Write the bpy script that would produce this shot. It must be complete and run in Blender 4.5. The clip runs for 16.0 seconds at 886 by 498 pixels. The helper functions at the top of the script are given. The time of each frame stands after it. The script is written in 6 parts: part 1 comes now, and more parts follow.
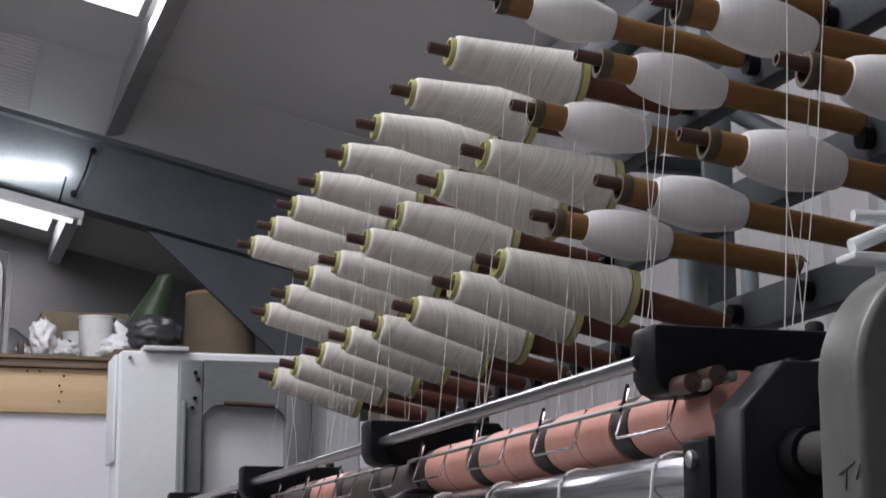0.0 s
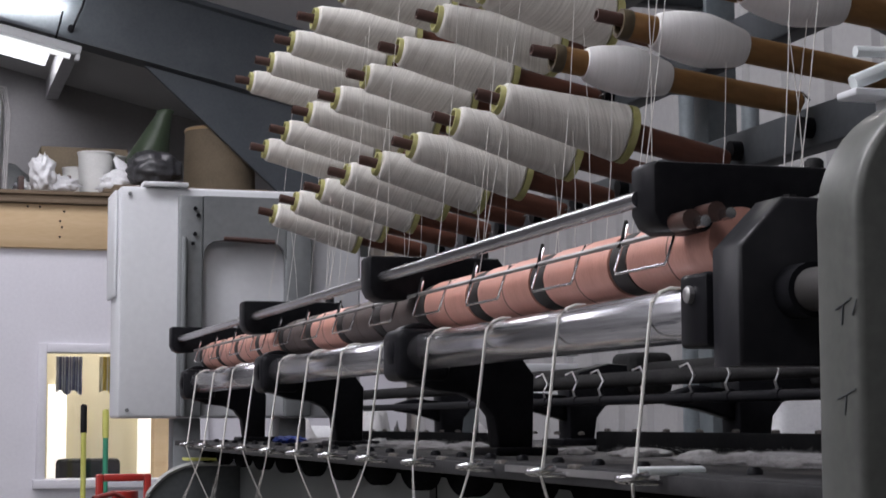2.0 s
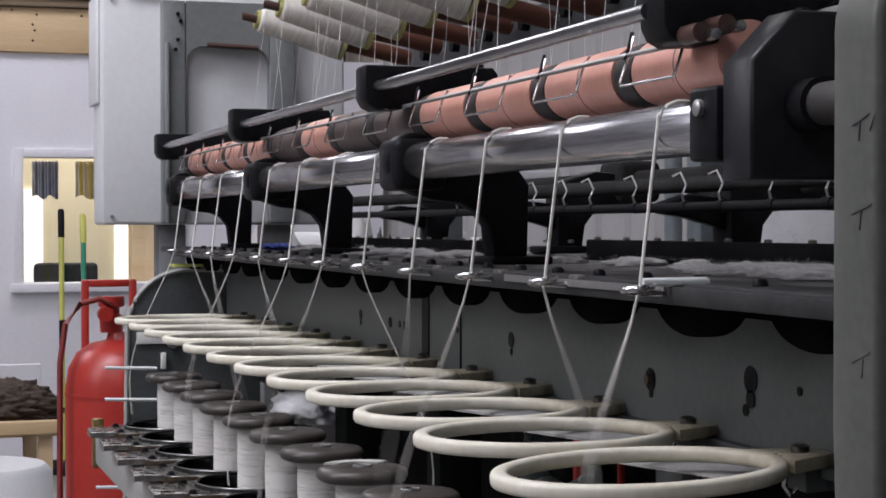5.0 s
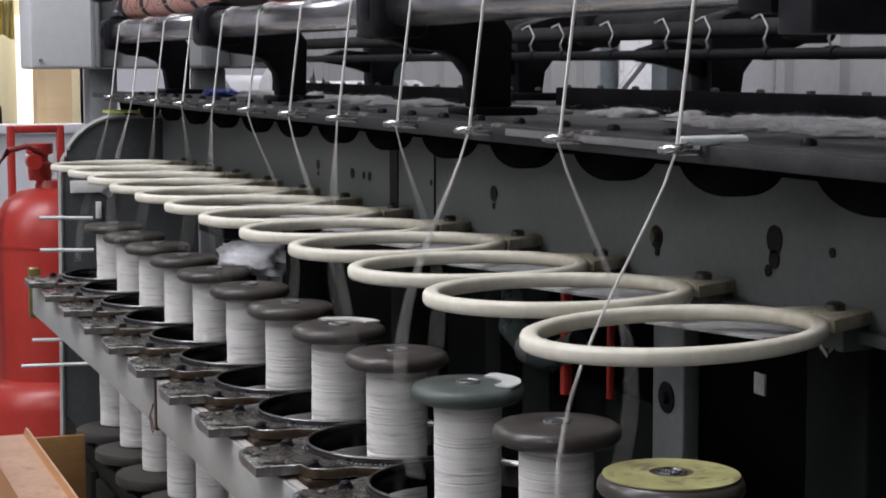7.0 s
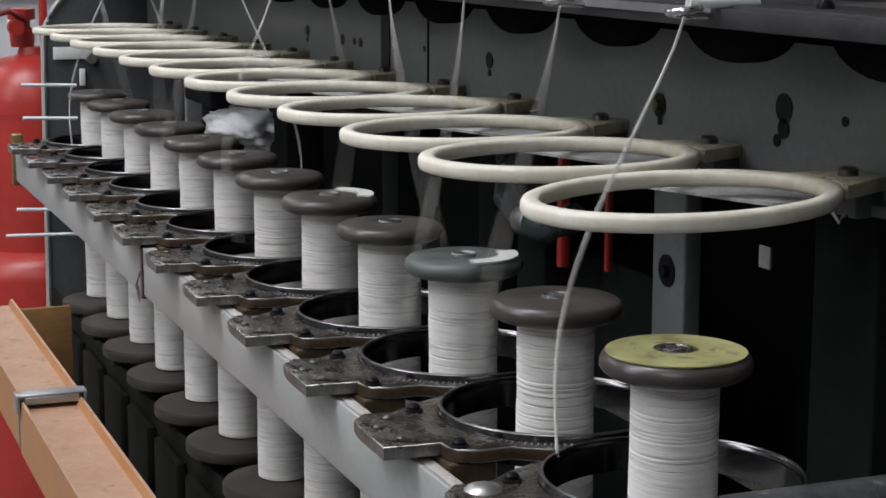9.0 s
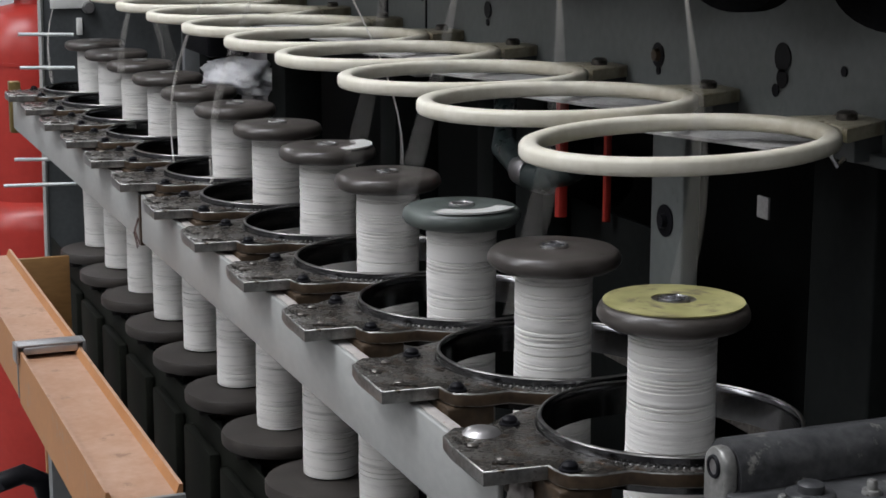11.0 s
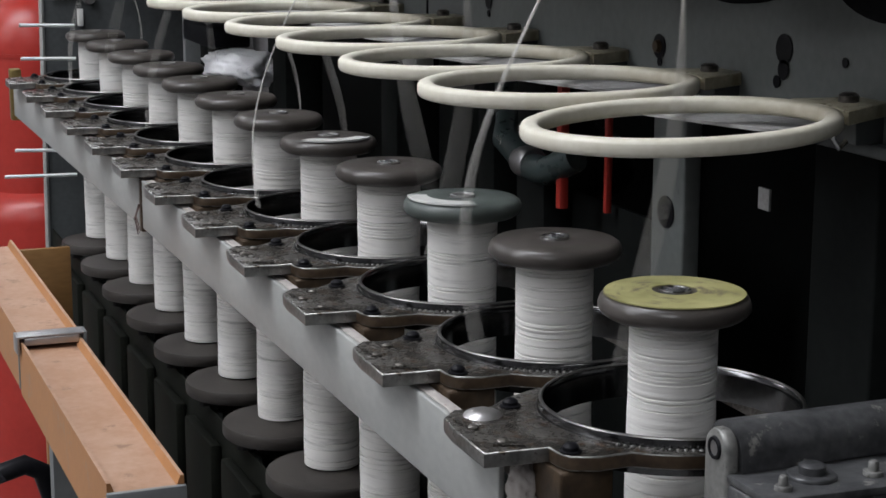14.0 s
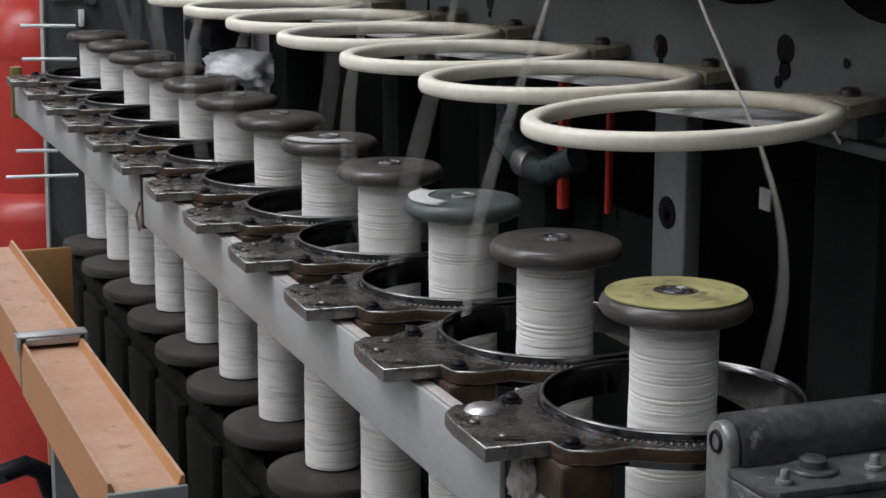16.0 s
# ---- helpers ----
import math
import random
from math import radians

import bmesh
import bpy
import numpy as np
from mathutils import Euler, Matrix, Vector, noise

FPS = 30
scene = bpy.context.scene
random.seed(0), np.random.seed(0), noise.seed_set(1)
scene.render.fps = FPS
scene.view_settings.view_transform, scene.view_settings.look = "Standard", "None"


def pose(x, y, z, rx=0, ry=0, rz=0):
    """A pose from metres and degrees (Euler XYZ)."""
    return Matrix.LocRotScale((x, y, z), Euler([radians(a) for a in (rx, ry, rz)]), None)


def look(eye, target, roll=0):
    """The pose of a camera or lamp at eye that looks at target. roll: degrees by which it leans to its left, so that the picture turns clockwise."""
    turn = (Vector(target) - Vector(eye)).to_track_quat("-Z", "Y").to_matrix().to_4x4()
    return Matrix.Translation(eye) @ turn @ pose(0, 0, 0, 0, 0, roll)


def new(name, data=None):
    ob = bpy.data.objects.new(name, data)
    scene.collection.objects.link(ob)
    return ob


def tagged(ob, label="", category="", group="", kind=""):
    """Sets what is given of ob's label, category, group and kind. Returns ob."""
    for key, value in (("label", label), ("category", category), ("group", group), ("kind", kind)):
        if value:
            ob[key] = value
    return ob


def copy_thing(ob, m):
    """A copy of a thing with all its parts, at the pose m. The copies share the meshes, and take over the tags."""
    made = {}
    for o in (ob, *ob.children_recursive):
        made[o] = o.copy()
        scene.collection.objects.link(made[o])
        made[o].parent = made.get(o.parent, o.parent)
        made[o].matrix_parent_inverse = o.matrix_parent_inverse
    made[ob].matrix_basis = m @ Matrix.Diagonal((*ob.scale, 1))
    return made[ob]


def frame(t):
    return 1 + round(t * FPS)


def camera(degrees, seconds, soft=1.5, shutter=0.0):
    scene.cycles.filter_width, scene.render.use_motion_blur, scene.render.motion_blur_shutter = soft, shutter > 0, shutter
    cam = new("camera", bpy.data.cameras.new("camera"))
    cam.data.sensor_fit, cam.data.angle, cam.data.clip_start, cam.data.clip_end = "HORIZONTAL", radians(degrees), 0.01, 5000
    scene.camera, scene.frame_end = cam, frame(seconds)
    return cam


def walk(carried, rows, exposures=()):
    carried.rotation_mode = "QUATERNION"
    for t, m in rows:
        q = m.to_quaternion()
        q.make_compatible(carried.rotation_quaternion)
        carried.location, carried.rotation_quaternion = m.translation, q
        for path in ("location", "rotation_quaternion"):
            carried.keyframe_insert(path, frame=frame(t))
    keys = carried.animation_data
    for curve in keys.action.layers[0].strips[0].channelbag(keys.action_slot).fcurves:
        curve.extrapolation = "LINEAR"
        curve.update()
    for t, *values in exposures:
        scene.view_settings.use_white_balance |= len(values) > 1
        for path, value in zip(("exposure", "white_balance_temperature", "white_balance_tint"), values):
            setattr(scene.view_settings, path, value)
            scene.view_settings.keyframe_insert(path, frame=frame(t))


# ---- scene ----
cam = camera(27.93, 16.0, soft=1.6, shutter=0.4)
PATH = [  # seconds, eye x y z, tilt up, turn right of the frame's length, roll
    (0.0, 0.0620, -0.1260, 1.1910, 10.801, 16.720, -0.200),
    (0.2, 0.0620, -0.1260, 1.1910, 10.228, 16.720, -0.209),
    (0.5, 0.0620, -0.1260, 1.1910, 9.370, 16.720, -0.222),
    (1.0, 0.0620, -0.1260, 1.1910, 7.989, 16.720, -0.148),
    (1.5, 0.0620, -0.1260, 1.1910, 6.763, 16.720, -0.144),
    (2.0, 0.0620, -0.1260, 1.1910, 5.535, 16.720, -0.132),
    (2.5, 0.0620, -0.1260, 1.1910, 4.258, 16.720, -0.107),
    (3.0, 0.0620, -0.1260, 1.1910, 3.268, 16.720, -0.027),
    (3.5, 0.0620, -0.1260, 1.1910, 2.243, 16.720, -0.058),
    (4.0, 0.0620, -0.1260, 1.1910, 1.100, 16.720, -0.032),
    (4.2, 0.0620, -0.1260, 1.1910, 0.735, 16.720, -0.032),
    (6.5, -0.0132, -0.0765, 1.2081, -4.410, 20.369, -0.160),
    (7.0, -0.0095, -0.0410, 1.2054, -5.930, 20.844, -0.095),
    (7.5, -0.0011, -0.0033, 1.2004, -7.253, 21.195, 0.019),
    (8.0, 0.0000, 0.0000, 1.2000, -8.364, 21.231, -0.000),
    (8.5, 0.0000, 0.0000, 1.2000, -9.540, 21.247, 0.021),
    (9.0, 0.0000, 0.0000, 1.2000, -10.115, 21.261, 0.077),
    (9.5, 0.0000, 0.0000, 1.2000, -10.755, 21.274, 0.067),
    (9.7, 0.0000, 0.0000, 1.2000, -10.850, 21.280, 0.070),
    (10.4, 0.0000, 0.0000, 1.2000, -11.300, 21.300, 0.090),
    (11.2, 0.0000, 0.0000, 1.2000, -11.830, 21.335, 0.110),
    (12.0, 0.0000, 0.0000, 1.2000, -12.016, 21.357, 0.118),
    (12.5, 0.0000, 0.0000, 1.2000, -12.011, 21.322, 0.112),
    (13.0, 0.0000, 0.0000, 1.2000, -12.013, 21.302, 0.111),
    (13.5, 0.0000, 0.0000, 1.2000, -12.011, 21.300, 0.121),
    (14.0, 0.0000, 0.0000, 1.2000, -12.002, 21.295, 0.135),
    (14.5, 0.0000, 0.0000, 1.2000, -11.993, 21.292, 0.136),
    (15.0, 0.0000, 0.0000, 1.2000, -11.988, 21.276, 0.101),
    (15.5, 0.0000, 0.0000, 1.2000, -11.986, 21.274, 0.113),
    (16.0, 0.0000, 0.0000, 1.2000, -11.988, 21.259, 0.130),
]


def view(x, y, z, tilt, turn, roll):
    a, b = radians(tilt), radians(turn)
    return look((x, y, z), (x + math.cos(a) * math.sin(b), y + math.cos(a) * math.cos(b), z + math.sin(a)), roll)


walk(cam, [(r[0], view(*r[1:])) for r in PATH], [(0.0, -0.16, 6550, 18), (4.0, -0.11, 6500, 19), (6.5, 0.02, 6500, 17), (8.0, 0.03, 6520, 14), (16.0, 0.02, 6480, 13)])

# ---- plan: metres; the frame's length runs along y, x leads across it ----
GAUGE = 0.16          # distance of the spindles
Y0 = 0.86             # first spindle
XS = 0.475            # spindle line
N = 12
RISE = 0.00175        # the ring rail climbs, metres a second
ROLL_X, ROLL_Z, ROLL_R = 0.506, 1.2535, 0.0165
STANDS = [0.80 + 0.64 * k for k in range(4)]


def ys(i):
    return Y0 + GAUGE * i


# ---- world and light ----
world = bpy.data.worlds.new("world")
scene.world = world
world.use_nodes = True
sky = world.node_tree.nodes.new("ShaderNodeTexSky")
sky.sky_type, sky.sun_disc, sky.sun_elevation, sky.sun_rotation = "NISHITA", False, radians(40), radians(200)
world.node_tree.links.new(sky.outputs[0], world.node_tree.nodes["Background"].inputs[0])
world.node_tree.nodes["Background"].inputs[1].default_value = 0.1
scene.view_settings.exposure = 0.0


def area(name, at, target, sx, sy, watts, colour=(1, 1, 1)):
    lamp = bpy.data.lights.new(name, "AREA")
    lamp.shape, lamp.size, lamp.size_y, lamp.energy, lamp.color = "RECTANGLE", sx, sy, watts, colour
    ob = new(name, lamp)
    ob.matrix_basis = look(at, target)
    return ob


# daylight under the roof lights, the tubes of the battens, and added fill lamps
# three fill lamps added out of view, to brighten frame and creel
area("roof_and_fill_lamp", (-2.4, 1.6, 3.5), (0.5, 1.5, 1.0), 1.0, 3.4, 68, (0.93, 0.97, 1.0))
area("roof_and_fill_lamp", (-1.6, -1.8, 4.2), (0.5, 2.0, 1.0), 1.1, 2.2, 46, (0.93, 0.97, 1.0))
area("roof_and_fill_lamp", (-0.6, 1.9, 4.10), (-0.4, 1.9, 0), 0.9, 3.0, 120, (0.93, 0.97, 1.0))
area("roof_and_fill_lamp", (0.50, 7.6, 3.85), (0.3, 7.6, 0), 0.9, 1.1, 42, (0.93, 0.97, 1.0))
# another fill lamp added out of view, for the far end
area("roof_and_fill_lamp", (-2.2, 6.2, 4.35), (0.6, 7.6, 1.0), 1.1, 2.2, 90, (0.95, 0.97, 1.0))
area("batten_and_fill_lamp", (0.38, 9.90, 3.54), (0.38, 10.0, 3.55), 1.0, 0.03, 7, (0.95, 1.0, 0.97))
area("roof_and_fill_lamp", (0.5, 13.4, 3.9), (0.5, 13.2, 0), 0.9, 0.7, 9, (0.95, 0.97, 1.0))
# fill lamp of the added batten, out of view behind the creel
area("batten_and_fill_lamp", (1.75, 4.6, 3.25), (1.75, 4.6, 0), 0.15, 1.5, 12, (0.95, 1.0, 0.97))
# unseen lamp added to brighten the inside of the office
area("office_fill_lamp", (1.3, 10.2, 2.2), (1.3, 10.2, 0), 1.4, 1.0, 27, (1.0, 0.95, 0.84))


# ---- materials ----
def nodes_of(name):
    m = bpy.data.materials.new(name)
    m.use_nodes = True
    return m, m.node_tree.nodes, m.node_tree.links, m.node_tree.nodes["Principled BSDF"]


def mat(name, c1, c2, scale=8.0, rough=0.5, metal=0.0, bump=0.15, fine=120.0, stretch=(1, 1, 1), spread=0.35, wear=None, wear_at=0.62, coat=0.0, glow=0.0, spec=0.5):
    """Two scales of noise between two colours, rough patches and a fine relief; wear: a third colour in patches."""
    m, n, l, b = nodes_of(name)
    tc, mp = n.new("ShaderNodeTexCoord"), n.new("ShaderNodeMapping")
    mp.inputs["Scale"].default_value = stretch
    l.new(tc.outputs["Object"], mp.inputs["Vector"])
    big, small = n.new("ShaderNodeTexNoise"), n.new("ShaderNodeTexNoise")
    big.inputs["Scale"].default_value, small.inputs["Scale"].default_value = scale, fine
    big.inputs["Detail"].default_value, small.inputs["Detail"].default_value = 6, 4
    for t in (big, small):
        l.new(mp.outputs[0], t.inputs["Vector"])
    mixn = n.new("ShaderNodeMix")
    mixn.inputs["Factor"].default_value = 0.4
    l.new(big.outputs["Fac"], mixn.inputs["A"])
    l.new(small.outputs["Fac"], mixn.inputs["B"])
    ramp = n.new("ShaderNodeValToRGB")
    ramp.color_ramp.elements[0].position, ramp.color_ramp.elements[1].position = 0.5 - spread / 2, 0.5 + spread / 2
    ramp.color_ramp.elements[0].color, ramp.color_ramp.elements[1].color = (*c1, 1), (*c2, 1)
    l.new(mixn.outputs["Result"], ramp.inputs[0])
    out = ramp.outputs[0]
    if wear:
        w = n.new("ShaderNodeTexNoise")
        w.inputs["Scale"].default_value, w.inputs["Detail"].default_value, w.inputs["Roughness"].default_value = scale * 2.3, 8, 0.7
        l.new(mp.outputs[0], w.inputs["Vector"])
        wr = n.new("ShaderNodeValToRGB")
        wr.color_ramp.elements[0].position, wr.color_ramp.elements[1].position = wear_at, wear_at + 0.06
        l.new(w.outputs["Fac"], wr.inputs[0])
        mx = n.new("ShaderNodeMix")
        mx.data_type = "RGBA"
        l.new(wr.outputs[0], mx.inputs["Factor"])
        l.new(out, mx.inputs["A"])
        mx.inputs["B"].default_value = (*wear, 1)
        out = mx.outputs["Result"]
    l.new(out, b.inputs["Base Color"])
    rr = n.new("ShaderNodeMapRange")
    rr.inputs["To Min"].default_value, rr.inputs["To Max"].default_value = max(0.03, rough - 0.13), min(1, rough + 0.13)
    l.new(mixn.outputs["Result"], rr.inputs["Value"])
    l.new(rr.outputs[0], b.inputs["Roughness"])
    b.inputs["Metallic"].default_value = metal
    b.inputs["Coat Weight"].default_value = coat
    b.inputs["Specular IOR Level"].default_value = spec
    if bump:
        bp = n.new("ShaderNodeBump")
        bp.inputs["Strength"].default_value, bp.inputs["Distance"].default_value = bump, 0.002
        l.new(mixn.outputs["Result"], bp.inputs["Height"])
        l.new(bp.outputs[0], b.inputs["Normal"])
    if glow:
        l.new(out, b.inputs["Emission Color"])
        b.inputs["Emission Strength"].default_value = glow
    return m


def wound(name, c1, c2, stretch, tilt, bump=0.5, low=0.36, high=0.56):
    """Yarn laid in turns: streaks of drawn-out noise across the axis, at two scales, with soft fuzz."""
    m, n, l, b = nodes_of(name)
    tc = n.new("ShaderNodeTexCoord")
    turn, mp, mp2 = n.new("ShaderNodeMapping"), n.new("ShaderNodeMapping"), n.new("ShaderNodeMapping")
    turn.inputs["Rotation"].default_value = tilt
    mp.inputs["Scale"].default_value = stretch
    mp2.inputs["Scale"].default_value = [k * (0.35 if k > 60 else 1.6) for k in stretch]
    l.new(tc.outputs["Object"], turn.inputs["Vector"])
    fac = []
    for mm in (mp, mp2):
        l.new(turn.outputs[0], mm.inputs["Vector"])
        no = n.new("ShaderNodeTexNoise")
        no.inputs["Scale"].default_value, no.inputs["Detail"].default_value, no.inputs["Roughness"].default_value = 1.0, 3, 0.6
        l.new(mm.outputs[0], no.inputs["Vector"])
        fac.append(no)
    fuzz = n.new("ShaderNodeTexNoise")
    fuzz.inputs["Scale"].default_value, fuzz.inputs["Detail"].default_value = 900, 3
    l.new(tc.outputs["Object"], fuzz.inputs["Vector"])
    mx, mx2 = n.new("ShaderNodeMix"), n.new("ShaderNodeMix")
    mx.inputs["Factor"].default_value, mx2.inputs["Factor"].default_value = 0.4, 0.25
    l.new(fac[0].outputs["Fac"], mx.inputs["A"])
    l.new(fac[1].outputs["Fac"], mx.inputs["B"])
    l.new(mx.outputs["Result"], mx2.inputs["A"])
    l.new(fuzz.outputs["Fac"], mx2.inputs["B"])
    ramp = n.new("ShaderNodeValToRGB")
    ramp.color_ramp.elements[0].position, ramp.color_ramp.elements[1].position = low, high
    ramp.color_ramp.elements[0].color, ramp.color_ramp.elements[1].color = (*c1, 1), (*c2, 1)
    l.new(mx2.outputs["Result"], ramp.inputs[0])
    l.new(ramp.outputs[0], b.inputs["Base Color"])
    b.inputs["Roughness"].default_value = 0.95
    b.inputs["Specular IOR Level"].default_value = 0.1
    b.inputs["Sheen Weight"].default_value = 0.3
    bp = n.new("ShaderNodeBump")
    bp.inputs["Strength"].default_value, bp.inputs["Distance"].default_value = bump, 0.0015
    l.new(mx2.outputs["Result"], bp.inputs["Height"])
    l.new(bp.outputs[0], b.inputs["Normal"])
    return m


def glass(name, tint, rough=0.02):
    m, n, l, b = nodes_of(name)
    b.inputs["Base Color"].default_value = (*tint, 1)
    b.inputs["Transmission Weight"].default_value, b.inputs["Roughness"].default_value = 1.0, rough
    return m


def glowing(name, colour, strength):
    m, n, l, b = nodes_of(name)
    b.inputs["Base Color"].default_value = (*colour, 1)
    b.inputs["Emission Color"].default_value, b.inputs["Emission Strength"].default_value = (*colour, 1), strength
    return m


YARN = wound("bobbin_yarn", (0.39, 0.38, 0.36), (0.76, 0.745, 0.715), (15, 15, 400), (0.05, 0.04, 0), 0.9, 0.34, 0.48)
CONE_YARN = wound("cone_yarn", (0.46, 0.432, 0.388), (0.73, 0.705, 0.655), (480, 10, 10), (0.0, 0.22, 0.30), 0.55, 0.33, 0.58)
PIRN_YARN = wound("pirn_yarn", (0.70, 0.69, 0.67), (0.81, 0.80, 0.79), (520, 9, 9), (0.0, 0.05, 0.08), 0.3, 0.3, 0.58)
STRAND = mat("strand", (0.62, 0.60, 0.56), (0.80, 0.78, 0.74), 200, 0.9, bump=0.3, fine=900)
FLANGE = mat("dark_wood_flange", (0.040, 0.035, 0.031), (0.090, 0.079, 0.072), 30, 0.31, bump=0.1, fine=300, wear=(0.16, 0.14, 0.12), wear_at=0.66)
FLANGE_LOW = mat("dusty_dark_flange", (0.025, 0.021, 0.019), (0.068, 0.060, 0.054), 30, 0.5, bump=0.2, fine=300, spec=0.4, wear=(0.15, 0.135, 0.12), wear_at=0.68)
YELLOW_TOP = mat("worn_yellow_paint", (0.25, 0.235, 0.09), (0.46, 0.43, 0.20), 38, 0.5, bump=0.15, spread=0.3, wear=(0.15, 0.125, 0.075), wear_at=0.53)
GREEN_TOP = mat("green_grey_paint", (0.05, 0.06, 0.055), (0.12, 0.14, 0.13), 40, 0.4, wear=(0.35, 0.34, 0.30), wear_at=0.66)
STEEL = mat("polished_steel", (0.40, 0.40, 0.425), (0.72, 0.72, 0.745), 22, 0.22, 1.0, 0.0, 200, (2.6, 0.10, 2.6), spread=0.25, wear=(0.26, 0.26, 0.29), wear_at=0.58)
BRIGHT = mat("bright_wire", (0.55, 0.55, 0.56), (0.75, 0.75, 0.76), 40, 0.2, 1.0, 0.02)
RINGSTEEL = mat("worn_ring_steel", (0.16, 0.155, 0.15), (0.32, 0.31, 0.30), 60, 0.34, 1.0, 0.1, 300)
CLEARER = mat("drawn_steel_bar", (0.50, 0.50, 0.52), (0.66, 0.66, 0.68), 24, 0.24, 1.0, 0.02, 200, (2, 0.3, 2))
PIPE = mat("dark_teal_pipe", (0.028, 0.042, 0.042), (0.055, 0.075, 0.073), 20, 0.3, 0.0, 0.1, 140)
BARSTEEL = mat("dull_steel_bar", (0.38, 0.37, 0.37), (0.52, 0.51, 0.51), 20, 0.38, 0.9, 0.05, 200)
RAIL = mat("grey_painted_rail", (0.30, 0.305, 0.295), (0.40, 0.405, 0.39), 9, 0.47, 0.1, 0.08, 160, (1, 0.5, 1), wear=(0.19, 0.17, 0.15), wear_at=0.67)
RAILTOP = mat("dusty_rail_top", (0.30, 0.27, 0.25), (0.46, 0.43, 0.41), 16, 0.8, 0.0, 0.2, 200, wear=(0.24, 0.15, 0.10), wear_at=0.64)
HOLDERTOP = mat("oily_iron_face", (0.022, 0.020, 0.018), (0.115, 0.108, 0.098), 55, 0.27, 0.45, 0.45, 330, spread=0.24, wear=(0.075, 0.048, 0.03), wear_at=0.55)
WORNEDGE = mat("bare_worn_iron", (0.10, 0.098, 0.092), (0.30, 0.295, 0.285), 60, 0.33, 0.8, 0.35, 260, wear=(0.05, 0.04, 0.03), wear_at=0.60)
DARKRING = mat("black_polished_ring", (0.10, 0.10, 0.103), (0.20, 0.20, 0.205), 40, 0.17, 1.0, 0.05, 240)
SACK = mat("dusty_plastic_sack", (0.36, 0.35, 0.355), (0.56, 0.55, 0.555), 9, 0.4, 0.0, 0.5, 60)
ORANGETOP = mat("rubbed_orange_paint", (0.35, 0.185, 0.105), (0.45, 0.285, 0.20), 14, 0.55, 0.0, 0.12, 130, spread=0.3, wear=(0.27, 0.155, 0.10), wear_at=0.575)
CAST = mat("oily_cast_iron", (0.045, 0.040, 0.035), (0.27, 0.25, 0.23), 60, 0.36, 0.7, 0.7, 260, spread=0.26, wear=(0.10, 0.075, 0.055), wear_at=0.58)
BROWNCAST = mat("greasy_brown_metal", (0.024, 0.014, 0.008), (0.085, 0.056, 0.032), 36, 0.4, 0.3, 0.4, 220)
BLACK = mat("black_enamel", (0.006, 0.006, 0.008), (0.014, 0.014, 0.016), 12, 0.4, 0.0, 0.12, 150, wear=(0.035, 0.034, 0.033), wear_at=0.70, spec=0.09)
OLIVEBLACK = mat("oily_olive_paint", (0.0045, 0.005, 0.004), (0.013, 0.0145, 0.011), 12, 0.7, 0.0, 0.2, 130, spec=0.08)
GLOSSBLACK = mat("glossy_black_enamel", (0.006, 0.006, 0.008), (0.015, 0.015, 0.018), 14, 0.4, 0.0, 0.2, 130, wear=(0.035, 0.035, 0.037), wear_at=0.66, spec=0.3)
BLACKDUST = mat("dusty_black_iron", (0.010, 0.010, 0.011), (0.040, 0.039, 0.039), 20, 0.75, 0.0, 0.25, 200, spec=0.15)
BOARD = mat("dusty_guide_board", (0.055, 0.052, 0.051), (0.18, 0.173, 0.17), 14, 0.85, 0.0, 0.4, 220, wear=(0.34, 0.33, 0.32), wear_at=0.62)
BEAM = mat("grey_green_enamel", (0.114, 0.125, 0.121), (0.170, 0.182, 0.177), 7, 0.45, 0.0, 0.08, 130, wear=(0.065, 0.065, 0.06), wear_at=0.66)
DARKGREY = mat("dark_grey_enamel", (0.045, 0.05, 0.052), (0.08, 0.087, 0.09), 9, 0.5, 0.0, 0.1, 130)
LIDGREY = mat("worn_cast_lid", (0.040, 0.041, 0.044), (0.125, 0.126, 0.130), 26, 0.36, 0.3, 0.35, 180, spread=0.3, wear=(0.24, 0.235, 0.22), wear_at=0.60)
# near-black colour that carries the shade inside the frame
SHADEBLACK = mat("inside_shade_black", (0.006, 0.0068, 0.0066), (0.014, 0.0155, 0.015), 9, 0.65, 0.0, 0.1, 130, spec=0.05)
LIPBLACK = mat("matt_black_lip", (0.005, 0.005, 0.0054), (0.011, 0.011, 0.0115), 20, 0.8, 0.0, 0.2, 160, spec=0.0)
STRIP = mat("greasy_dusty_strip", (0.009, 0.009, 0.010), (0.034, 0.033, 0.035), 24, 0.6, 0.0, 0.3, 200, spec=0.35)
LUG = mat("pale_worn_lug", (0.17, 0.17, 0.165), (0.31, 0.305, 0.29), 60, 0.42, 0.4, 0.25, 240, wear=(0.08, 0.075, 0.065), wear_at=0.62)
GUARD = mat("grey_guard_paint", (0.16, 0.17, 0.175), (0.22, 0.23, 0.235), 6, 0.45, 0.1, 0.05, 90, wear=(0.09, 0.09, 0.09), wear_at=0.71)
HEADGREY = mat("silver_grey_enamel", (0.075, 0.078, 0.071), (0.135, 0.139, 0.126), 7, 0.40, 0.15, 0.1, 140, wear=(0.12, 0.115, 0.10), wear_at=0.64)
NYLON = mat("cream_nylon", (0.58, 0.545, 0.44), (0.74, 0.71, 0.62), 22, 0.45, 0.0, 0.08, 160, wear=(0.46, 0.40, 0.28), wear_at=0.68)


